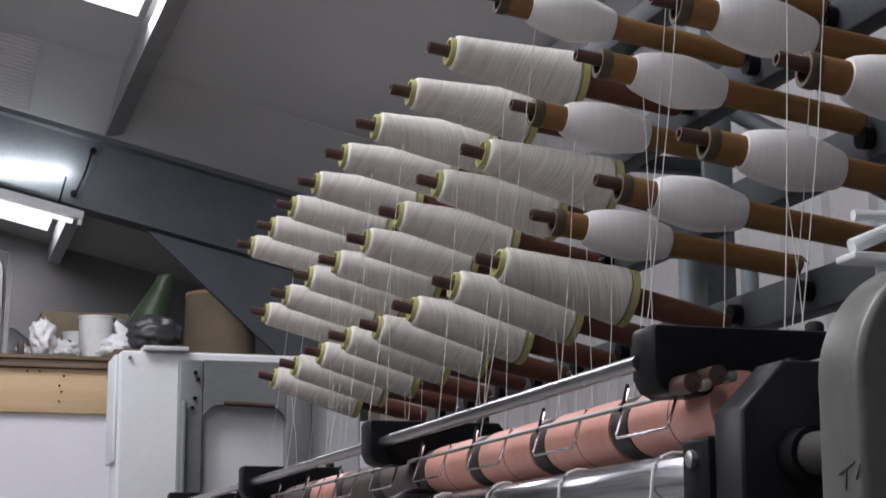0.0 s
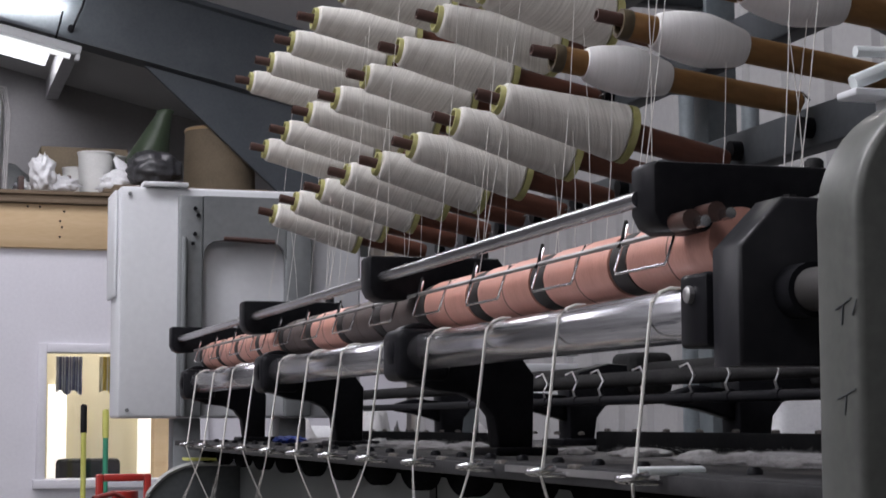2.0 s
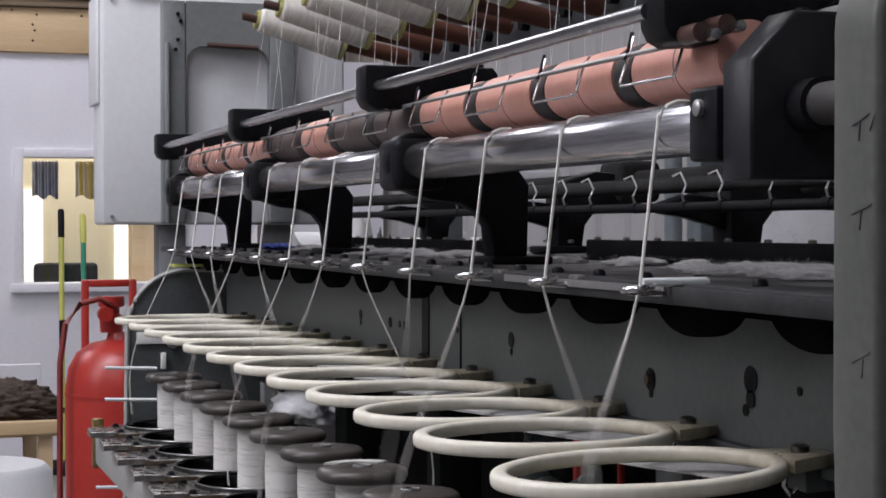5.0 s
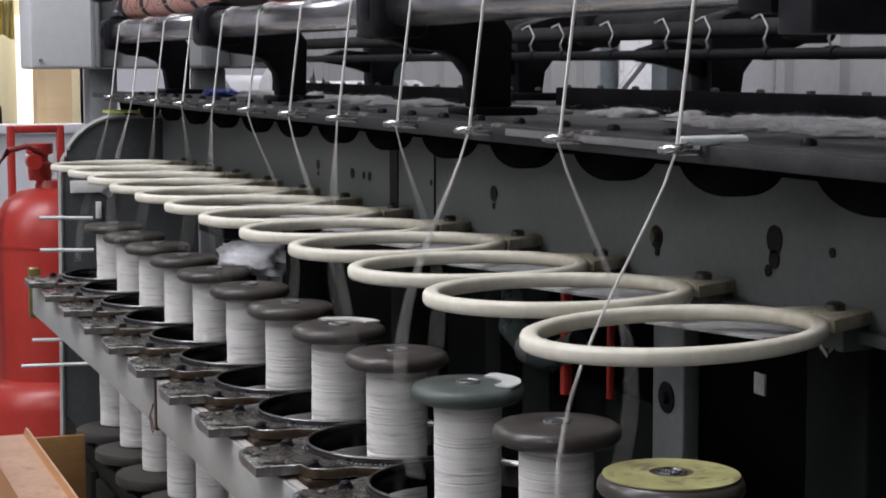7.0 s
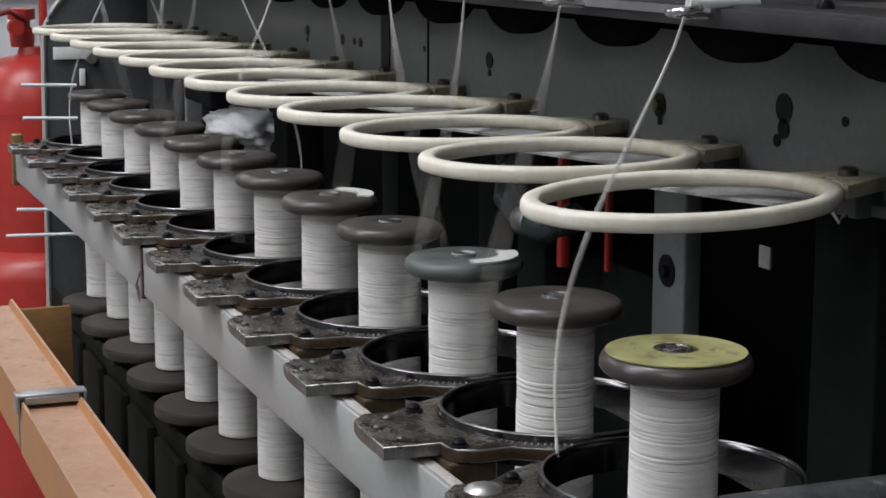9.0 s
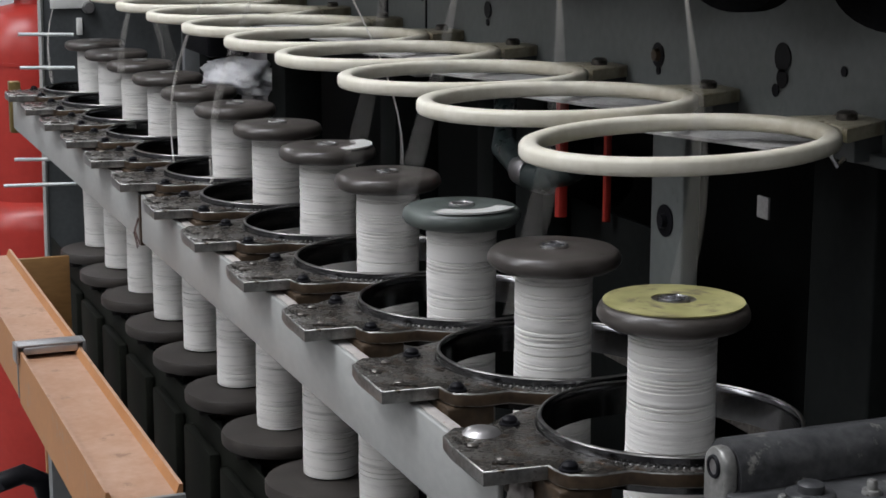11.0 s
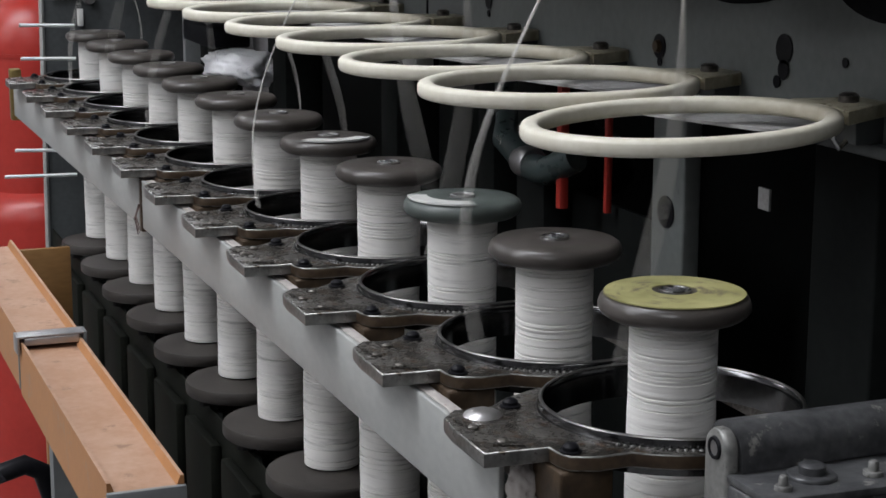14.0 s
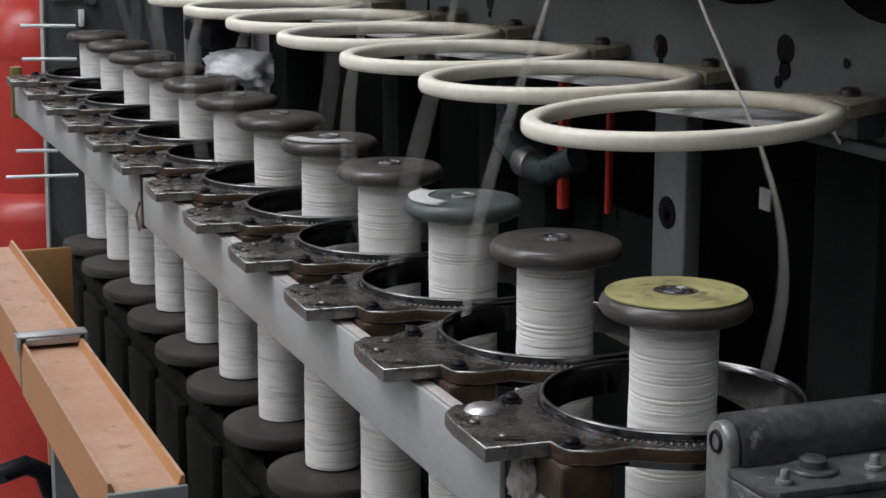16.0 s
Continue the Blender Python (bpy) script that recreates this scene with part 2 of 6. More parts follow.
def oil_towards_stem(m):
    """Brown oil soaked into the nylon where the hoop meets its stem."""
    n, l = m.node_tree.nodes, m.node_tree.links
    b = n["Principled BSDF"]
    old = b.inputs["Base Color"].links[0].from_socket
    tc, sep, add, rng, mx, no = n.new("ShaderNodeTexCoord"), n.new("ShaderNodeSeparateXYZ"), n.new("ShaderNodeMath"), n.new("ShaderNodeMapRange"), n.new("ShaderNodeMix"), n.new("ShaderNodeTexNoise")
    no.inputs["Scale"].default_value, no.inputs["Detail"].default_value = 55, 5
    l.new(tc.outputs["Object"], sep.inputs[0])
    l.new(tc.outputs["Object"], no.inputs["Vector"])
    add.operation = "MULTIPLY_ADD"
    l.new(no.outputs["Fac"], add.inputs[0])
    add.inputs[1].default_value = 0.05
    l.new(sep.outputs["X"], add.inputs[2])
    rng.inputs["From Min"].default_value, rng.inputs["From Max"].default_value = 0.078, 0.125
    rng.inputs["To Max"].default_value = 0.85
    l.new(add.outputs[0], rng.inputs["Value"])
    mx.data_type = "RGBA"
    l.new(rng.outputs[0], mx.inputs["Factor"])
    l.new(old, mx.inputs["A"])
    mx.inputs["B"].default_value = (0.27, 0.22, 0.12, 1)
    l.new(mx.outputs["Result"], b.inputs["Base Color"])
    return m


oil_towards_stem(NYLON)
STAINEDNYLON = mat("oil_stained_nylon", (0.24, 0.21, 0.14), (0.52, 0.48, 0.36), 40, 0.5, 0.0, 0.1, 160, wear=(0.12, 0.10, 0.06), wear_at=0.58)
PINK = mat("salmon_rubber", (0.60, 0.285, 0.215), (0.75, 0.40, 0.325), 16, 0.42, 0.0, 0.1, 200, (1, 3, 1), wear=(0.47, 0.20, 0.15), wear_at=0.63)
BROWNRUB = mat("brown_rubber", (0.075, 0.055, 0.05), (0.13, 0.10, 0.09), 24, 0.6, 0.0, 0.15)
CORE = mat("black_rubber_core", (0.018, 0.016, 0.015), (0.04, 0.036, 0.034), 24, 0.65, 0.0, 0.15)
TUBE = mat("brown_paper_tube", (0.16, 0.075, 0.02), (0.26, 0.135, 0.045), 16, 0.5, 0.0, 0.08, 200, (0.3, 1, 1))
REDPEG = mat("red_brown_peg", (0.085, 0.028, 0.016), (0.16, 0.058, 0.034), 20, 0.5, 0.0, 0.1, 200, (0.3, 1, 1))
PIN = mat("dark_brown_pin", (0.045, 0.022, 0.017), (0.10, 0.052, 0.042), 40, 0.4)
CONEPLASTIC = mat("yellow_cone_plastic", (0.38, 0.36, 0.13), (0.50, 0.48, 0.22), 30, 0.5)
COLLAR = mat("dark_collar", (0.05, 0.037, 0.02), (0.11, 0.085, 0.05), 40, 0.45)
CREEL = mat("creel_steel_paint", (0.035, 0.04, 0.045), (0.065, 0.072, 0.08), 10, 0.5, 0.2, 0.1)
POST = mat("blue_grey_steel", (0.13, 0.155, 0.17), (0.20, 0.225, 0.24), 10, 0.5, 0.2, 0.1)
ORANGE = mat("orange_rack_paint", (0.35, 0.150, 0.05), (0.44, 0.215, 0.095), 12, 0.5, 0.0, 0.1, 110, spread=0.3, wear=(0.34, 0.20, 0.125), wear_at=0.58)
RED = mat("red_gloss_paint", (0.33, 0.022, 0.016), (0.42, 0.035, 0.025), 7, 0.35, 0.0, 0.05, 90, wear=(0.26, 0.05, 0.04), wear_at=0.68)
WALL = mat("white_painted_wall", (0.66, 0.65, 0.70), (0.74, 0.73, 0.78), 2.5, 0.7, 0.0, 0.06, 60)
WHITEMETAL = mat("white_panel_paint", (0.62, 0.63, 0.65), (0.70, 0.71, 0.73), 5, 0.45, 0.0, 0.04, 80)
SHEET = mat("grey_roof_sheet", (0.55, 0.55, 0.55), (0.63, 0.63, 0.63), 1.5, 0.6, 0.0, 0.1, 40)
SIDING = mat("pale_wall_sheet", (0.31, 0.305, 0.31), (0.38, 0.375, 0.38), 2, 0.6, 0.0, 0.08, 40)
GALV = mat("galvanised_steel", (0.34, 0.34, 0.35), (0.48, 0.48, 0.49), 12, 0.42, 0.8, 0.06)
RAFTER = mat("blue_grey_rafter_paint", (0.085, 0.10, 0.115), (0.125, 0.14, 0.155), 4, 0.5, 0.1, 0.06, 60)
TIMBER = mat("pine_board", (0.48, 0.33, 0.18), (0.62, 0.46, 0.28), 3, 0.65, 0.0, 0.15, 60, (0.3, 1, 6))
PLY = mat("brown_board_edge", (0.10, 0.07, 0.045), (0.20, 0.145, 0.095), 14, 0.8, 0.0, 0.3, 120, (0.2, 1, 4))
FLOOR = mat("grey_concrete", (0.16, 0.155, 0.15), (0.24, 0.235, 0.23), 1.5, 0.7, 0.0, 0.2, 60, wear=(0.10, 0.10, 0.10), wear_at=0.66)
CARD = mat("tan_cardboard", (0.20, 0.155, 0.105), (0.28, 0.22, 0.15), 6, 0.8, 0.0, 0.1, 90)
BAGWHITE = mat("white_plastic_bag", (0.66, 0.66, 0.68), (0.80, 0.80, 0.82), 12, 0.3, 0.0, 0.2)
BAGBLACK = mat("dark_plastic_bag", (0.03, 0.03, 0.034), (0.07, 0.07, 0.075), 14, 0.3, 0.0, 0.25)
POT = mat("white_plastic_pot", (0.60, 0.60, 0.58), (0.72, 0.72, 0.70), 8, 0.4, 0.0, 0.05)
GREENGLASS = mat("dark_green_cloth", (0.025, 0.04, 0.022), (0.055, 0.08, 0.045), 10, 0.45, 0.0, 0.3)
LINTGREY = mat("grey_lint", (0.20, 0.195, 0.19), (0.40, 0.39, 0.38), 30, 0.9, 0.0, 0.4, 300)
LINT = mat("pale_lint", (0.20, 0.195, 0.195), (0.42, 0.41, 0.41), 70, 0.95, 0.0, 0.5, 500)
WOOLBROWN = mat("dark_brown_wool", (0.03, 0.02, 0.015), (0.09, 0.062, 0.045), 40, 0.95, 0.0, 0.7, 400)
YELLOWPOLE = mat("yellow_green_handle", (0.50, 0.50, 0.10), (0.60, 0.60, 0.16), 10, 0.4)
GREENPOLE = mat("green_handle", (0.02, 0.22, 0.13), (0.04, 0.30, 0.18), 10, 0.4)
BLUE = mat("blue_plastic", (0.03, 0.07, 0.35), (0.05, 0.10, 0.45), 10, 0.4)
BRASS = mat("dull_brass", (0.20, 0.14, 0.05), (0.32, 0.24, 0.10), 30, 0.4, 0.8)
WHITEROD = mat("white_plastic_rod", (0.66, 0.70, 0.70), (0.78, 0.82, 0.82), 20, 0.4)
LAMPWHITE = glowing("tube_light", (0.95, 1.0, 0.98), 0.9)
SKYLIGHT = glowing("roof_light_sheet", (0.92, 0.96, 1.0), 1.7)
OFFICE = mat("office_wall", (0.70, 0.64, 0.46), (0.78, 0.72, 0.54), 2, 0.7, 0.0, 0.05)
OFFICEGLOW = glowing("office_glow", (1.0, 0.98, 0.92), 0.8)
CURTAIN = mat("yellow_cloth", (0.60, 0.42, 0.06), (0.75, 0.56, 0.13), 8, 0.8)
GREYCLOTH = mat("grey_blue_cloth", (0.10, 0.11, 0.22), (0.30, 0.31, 0.42), 30, 0.8)
PANE = glass("clear_pane", (0.95, 0.98, 0.97))


# ---- mesh helpers ----
def blank():
    return bmesh.new()


def box(bm, x0, x1, y0, y1, z0, z1, bevel=0.0, seg=2):
    r = bmesh.ops.create_cube(bm, size=1, matrix=Matrix.LocRotScale(((x0 + x1) / 2, (y0 + y1) / 2, (z0 + z1) / 2), None, (x1 - x0, y1 - y0, z1 - z0)))
    if bevel:
        edges = list({e for v in r["verts"] for e in v.link_edges})
        bmesh.ops.bevel(bm, geom=edges, offset=bevel, segments=seg, affect="EDGES", profile=0.5)
    return bm


def lathe(bm, prof, n=28, axis="Z", at=(0, 0, 0), squash=1.0):
    """Turns a profile of (radius, height) about an axis."""
    rings = []
    for r, h in prof:
        ring = []
        for k in range(n):
            a = 2 * math.pi * k / n
            u, w = r * math.cos(a), r * math.sin(a) * squash
            p = (u, w, h) if axis == "Z" else ((h, u, w) if axis == "X" else (w, h, u))
            ring.append(bm.verts.new(Vector(p) + Vector(at)))
        rings.append(ring)
    for a, b in zip(rings, rings[1:]):
        for k in range(n):
            bm.faces.new((a[k], a[(k + 1) % n], b[(k + 1) % n], b[k]))
    if prof[0][0] > 1e-6:
        bm.faces.new(list(reversed(rings[0])))
    if prof[-1][0] > 1e-6:
        bm.faces.new(rings[-1])
    bmesh.ops.remove_doubles(bm, verts=rings[0] + rings[-1], dist=1e-7)
    return bm


def turned(bm, prof, n=40, axis="Z", at=(0, 0, 0), sx=1.0):
    """A closed ring-shaped profile turned about an axis; sx widens it across."""
    rings = []
    for r, h in prof:
        ring = []
        for k in range(n):
            a = 2 * math.pi * k / n
            u, w = r * math.cos(a) * sx, r * math.sin(a)
            p = (u, w, h) if axis == "Z" else ((h, u, w) if axis == "X" else (w, h, u))
            ring.append(bm.verts.new(Vector(p) + Vector(at)))
        rings.append(ring)
    for a, b in zip(rings, rings[1:] + rings[:1]):
        for k in range(n):
            bm.faces.new((a[k], a[(k + 1) % n], b[(k + 1) % n], b[k]))
    return bm


def tube(bm, pts, r, n=8):
    """A round bar along points."""
    pts = [Vector(p) for p in pts]
    rings = []
    for k, p in enumerate(pts):
        d = (pts[min(k + 1, len(pts) - 1)] - pts[max(k - 1, 0)]).normalized()
        side = d.cross(Vector((0, 0, 1)) if abs(d.z) < 0.9 else Vector((1, 0, 0))).normalized()
        up = side.cross(d)
        rr = r[k] if isinstance(r, (list, tuple)) else r
        rings.append([bm.verts.new(p + rr * (math.cos(2 * math.pi * j / n) * side + math.sin(2 * math.pi * j / n) * up)) for j in range(n)])
    for a, b in zip(rings, rings[1:]):
        for j in range(n):
            bm.faces.new((a[j], a[(j + 1) % n], b[(j + 1) % n], b[j]))
    bm.faces.new(list(reversed(rings[0])))
    bm.faces.new(rings[-1])
    return bm


def prism(bm, poly, axis, d0, d1, bevel=0.0):
    """A flat outline pushed along an axis: x: (y, z), y: (x, z), z: (x, y)."""
    def place(u, w, d):
        return (d, u, w) if axis == "x" else ((u, d, w) if axis == "y" else (u, w, d))
    a = [bm.verts.new(place(u, w, d0)) for u, w in poly]
    b = [bm.verts.new(place(u, w, d1)) for u, w in poly]
    caps = [bm.faces.new(a), bm.faces.new(list(reversed(b)))]
    n = len(poly)
    for k in range(n):
        bm.faces.new((a[k], b[k], b[(k + 1) % n], a[(k + 1) % n]))
    bmesh.ops.recalc_face_normals(bm, faces=bm.faces[:])
    if bevel:
        edges = list({e for f in caps for e in f.edges})
        bmesh.ops.bevel(bm, geom=edges, offset=bevel, segments=2, affect="EDGES", profile=0.5)
    return bm


def arc(cx, cy, r, a0, a1, n=10):
    return [(cx + r * math.cos(radians(a0 + (a1 - a0) * k / n)), cy + r * math.sin(radians(a0 + (a1 - a0) * k / n))) for k in range(n + 1)]


def mesh_of(name, bm, material, smooth=45):
    bmesh.ops.recalc_face_normals(bm, faces=bm.faces[:])
    me = bpy.data.meshes.new(name)
    bm.to_mesh(me)
    bm.free()
    me.materials.append(material)
    for p in me.polygons:
        p.use_smooth = True
    if name not in ("white_bag", "black_bag", "lint", "wool_heap", "clear_bag", "end_clump", "green_sack", "motor_block", "wool_sack"):
        me.set_sharp_from_angle(angle=radians(smooth))
    return me


def part(name, bm, material, parent, label="", at=None):
    ob = new(name, mesh_of(name, bm, material) if not isinstance(bm, bpy.types.Mesh) else bm)
    ob.parent = parent
    if at is not None:
        ob.location = at
    return tagged(ob, label)


def thing(name, label, category, group="", at=(0, 0, 0), kind=""):
    ob = new(name)
    ob.empty_display_size = 0.02
    ob.location = at
    return tagged(ob, label, category, group, kind)


def solid(name, bm, material, label="", category="", group="", kind="", at=(0, 0, 0)):
    ob = new(name, mesh_of(name, bm, material))
    ob.location = at
    return tagged(ob, label, category, group, kind)


def lump(bm, at, size, seed, rough=0.25, sub=4, freq=3.0):
    """A crumpled heap: a sphere pushed about by noise."""
    r = bmesh.ops.create_icosphere(bm, subdivisions=sub, radius=1.0)
    for v in r["verts"]:
        q = v.co * freq + Vector((seed * 7.3, seed * 3.1, seed))
        k = 1 + rough * (noise.noise(q) + 0.5 * noise.noise(q * 2.3) + 0.3 * abs(noise.noise(q * 4.1)))
        v.co = Vector((v.co.x * size[0] * k, v.co.y * size[1] * k, v.co.z * size[2] * k)) + Vector(at)
    return bm


# ---- the shed ----
def roof_z(x):
    return 4.05 - 0.231 * (x - 0.47)


def shed():
    solid("floor", box(blank(), -4.2, 2.75, -4.2, 14.2, -0.1, 0), FLOOR, "worn grey concrete workshop floor", "floor", kind="structure")
    # roof sheet with fine ribs along the slope
    bm = blank()
    # holes left of x = 0 hold added, unseen glowing sheets over the fill lamps
    holes = [(-3.0, -1.8, 0.0, 3.6), (0.0, 1.03, 6.6, 8.25), (-3.0, -1.8, 4.8, 7.4), (-1.1, -0.2, 0.4, 3.4), (-3.0, -1.8, -3.2, -0.6), (0.0, 1.02, 13.0, 13.75)]
    xs = sorted({-4.2, 2.75, *[h[0] for h in holes], *[h[1] for h in holes]})
    yv = sorted({-4.2, 14.2, *[h[2] for h in holes], *[h[3] for h in holes]})
    for a, b in zip(xs, xs[1:]):
        for c, d in zip(yv, yv[1:]):
            if any(h[0] <= a and b <= h[1] and h[2] <= c and d <= h[3] for h in holes):
                continue
            for lift in (0.0, 0.06):
                q = [(a, c), (b, c), (b, d), (a, d)]
                bm.faces.new([bm.verts.new((u, w, roof_z(u) + lift)) for u, w in (q if lift else reversed(q))])
    bmesh.ops.remove_doubles(bm, verts=bm.verts[:], dist=1e-5)
    solid("ceiling", bm, SHEET, "grey insulated metal roof sheeting", "ceiling", kind="structure")
    for k, (a, b, c, d) in enumerate(holes):
        bm = blank()
        q = [(a, c), (b, c), (b, d), (a, d)]
        lo_ = [bm.verts.new((u, w, roof_z(u) + 0.01)) for u, w in q]
        hi = [bm.verts.new((u, w, roof_z(u) + 0.03)) for u, w in q]
        bm.faces.new(list(reversed(lo_)))
        bm.faces.new(hi)
        for j in range(4):
            bm.faces.new((lo_[j], lo_[(j + 1) % 4], hi[(j + 1) % 4], hi[j]))
        solid("roof_and_added_light", bm, SKYLIGHT, "one of six bright plastic roof light sheets, four added unseen", "skylight", "roof lights", "structure")
    # fine ribs of the roof sheet beside the first bay
    bm = blank()
    for k in range(18):
        y = 9.10 + 0.045 * k
        drop = 0.002 + 0.168 * max(0.0, (y - 9.05) / 0.858)
        a_ = [(-1.2, y - 0.012), (-1.2, y + 0.012), (0.62, y + 0.012), (0.62, y - 0.012)]
        lo_ = [bm.verts.new((u, w, roof_z(u) - drop - 0.007)) for u, w in a_]
        hi = [bm.verts.new((u, w + (0.008 if w > y else -0.008), roof_z(u) - drop + 0.004)) for u, w in a_]
        bm.faces.new(lo_)
        bm.faces.new(list(reversed(hi)))
        for q in range(4):
            bm.faces.new((lo_[q], hi[q], hi[(q + 1) % 4], lo_[(q + 1) % 4]))
    solid("roof_ribs", bm, SHEET, "fine ribs of the grey roof sheeting", "roof", kind="structure")
    # walls
    solid("wall_west", box(blank(), -4.3, -4.2, -4.3, 14.3, 0, 5.1), SIDING, "pale grey sheeted side wall", "wall", kind="structure")
    solid("wall_south", box(blank(), -4.2, 2.75, -4.3, -4.2, 0, 5.1), SIDING, "pale grey sheeted end wall", "wall", kind="structure")
    solid("wall_north", box(blank(), -4.2, 2.75, 14.2, 14.3, 0, 5.1), SIDING, "grey sheeted end wall behind the office", "wall", kind="structure")
    east = solid("wall_east", box(blank(), 2.65, 2.75, -4.2, 14.2, 0, 3.5), SIDING, "pale grey ribbed metal wall sheeting", "wall", kind="structure")
    rib = mesh_of("sheet_rib", prism(blank(), [(2.652, -0.035), (2.63, -0.02), (2.63, 0.02), (2.652, 0.035)], "z", 0.02, 3.4), SIDING)
    for k in range(44):
        part("sheet_rib", rib, SIDING, east, at=(0, -0.6 + 0.27 * k, 0))
    # portal frame
    for y in (10.0,):
        frame_ = thing("portal_frame", "blue-grey painted steel portal rafter with a haunch", "steel frame", at=(0, y, 0), kind="structure")
        def strip(z_of0, z_of1, x0, x1, d0, d1):
            bm = blank()
            prism(bm, [(x0, z_of0(x0)), (x1, z_of0(x1)), (x1, z_of1(x1)), (x0, z_of1(x0))], "y", d0, d1)
            return bm
        top = lambda x: roof_z(x) - 0.17
        low = lambda x: roof_z(x) - 0.60
        part("web", strip(low, top, -4.2, 2.4, -0.012, 0.012), RAFTER, frame_)
        part("top_flange", strip(lambda x: top(x) - 0.03, top, -4.2, 2.4, -0.09, 0.09), RAFTER, frame_)
        part("bottom_flange", strip(lambda x: low(x) - 0.02, low, -4.2, 2.4, -0.09, 0.09), RAFTER, frame_)
        bm = blank()
        low_ = [bm.verts.new(p) for p in ((-4.2, -0.95, roof_z(-4.2) - 0.002), (2.6, -0.95, roof_z(2.6) - 0.002), (2.6, -0.092, top(2.6)), (-4.2, -0.092, top(-4.2)))]
        high_ = [bm.verts.new(v.co + Vector((0, 0, 0.012))) for v in low_]
        bm.faces.new(low_)
        bm.faces.new(list(reversed(high_)))
        for q in range(4):
            bm.faces.new((low_[q], high_[q], high_[(q + 1) % 4], low_[(q + 1) % 4]))
        part("liner_sheet", bm, SHEET, frame_, "grey liner sheet dipping to the rafter")
        part("haunch", prism(blank(), [(1.32, low(1.32) - 0.03), (2.4, low(2.4) - 0.03), (2.4, 2.25)], "y", -0.02, 0.02), RAFTER, frame_)
        part("column", box(blank(), 2.4, 2.62, -0.09, 0.09, 0, 3.4), RAFTER, frame_)
        for x, z in ((1.0, -0.26), (0.9, -0.54)):
            part("bolt", lathe(blank(), [(0.02, -0.03), (0.02, 0.0)], 8, "Y", (x, -0.012, roof_z(x) + z)), BLACK, frame_)
        part("cable", tube(blank(), [(1.0, -0.03, roof_z(1.0) - 0.24), (0.96, -0.035, roof_z(0.96) - 0.40), (0.9, -0.03, roof_z(0.9) - 0.56)], 0.008, 6), BLACK, frame_)
    for x in (1.10, -0.15, -1.6):
        bm = blank()
        z = roof_z(x)
        prism(bm, [(x - 0.045, z - 0.004), (x - 0.045, z - 0.165), (x + 0.05, z - 0.165), (x + 0.05, z - 0.15), (x - 0.035, z - 0.15), (x - 0.035, z - 0.004)], "y", -4.1, 9.89)
        prism(bm, [(x - 0.045, z - 0.004), (x - 0.045, z - 0.165), (x + 0.05, z - 0.165), (x + 0.05, z - 0.15), (x - 0.035, z - 0.15), (x - 0.035, z - 0.004)], "y", 10.11, 14.1)
        solid("roof_purlin", bm, GALV, "galvanised steel roof purlin", "purlin", "roof purlins", "structure")


def batten(at, along):
    lamp_ = thing("batten_and_added_light", "white fluorescent batten light, first below the rafter, second added unseen", "lamp", "batten lights", at)
    a, b = ((-0.75, 0.75), (-0.035, 0.035)) if along == "x" else ((-0.035, 0.035), (-0.75, 0.75))
    part("housing", box(blank(), a[0], a[1], b[0], b[1], 0, 0.05, 0.008), WHITEMETAL, lamp_)
    if along == "x":
        part("tube", tube(blank(), [(-0.7, 0, -0.02), (0.7, 0, -0.02)], 0.014, 10), LAMPWHITE, lamp_, "lit white tube")
    else:
        part("tube", tube(blank(), [(0, -0.7, -0.02), (0, 0.7, -0.02)], 0.014, 10), LAMPWHITE, lamp_, "lit white tube")
    for e in (-0.74, 0.74):
        part("end_cap", box(blank(), *((e - 0.012, e + 0.012, -0.03, 0.03) if along == "x" else (-0.03, 0.03, e - 0.012, e + 0.012)), -0.035, 0.0, 0.004), WHITEMETAL, lamp_)
    for e in (-0.6, 0.6):
        part("hanger", tube(blank(), [(e, 0, 0.05), (e, 0, 0.22)] if along == "x" else [(0, e, 0.05), (0, e, 0.44)], 0.006, 6), BLACK, lamp_)
    return lamp_


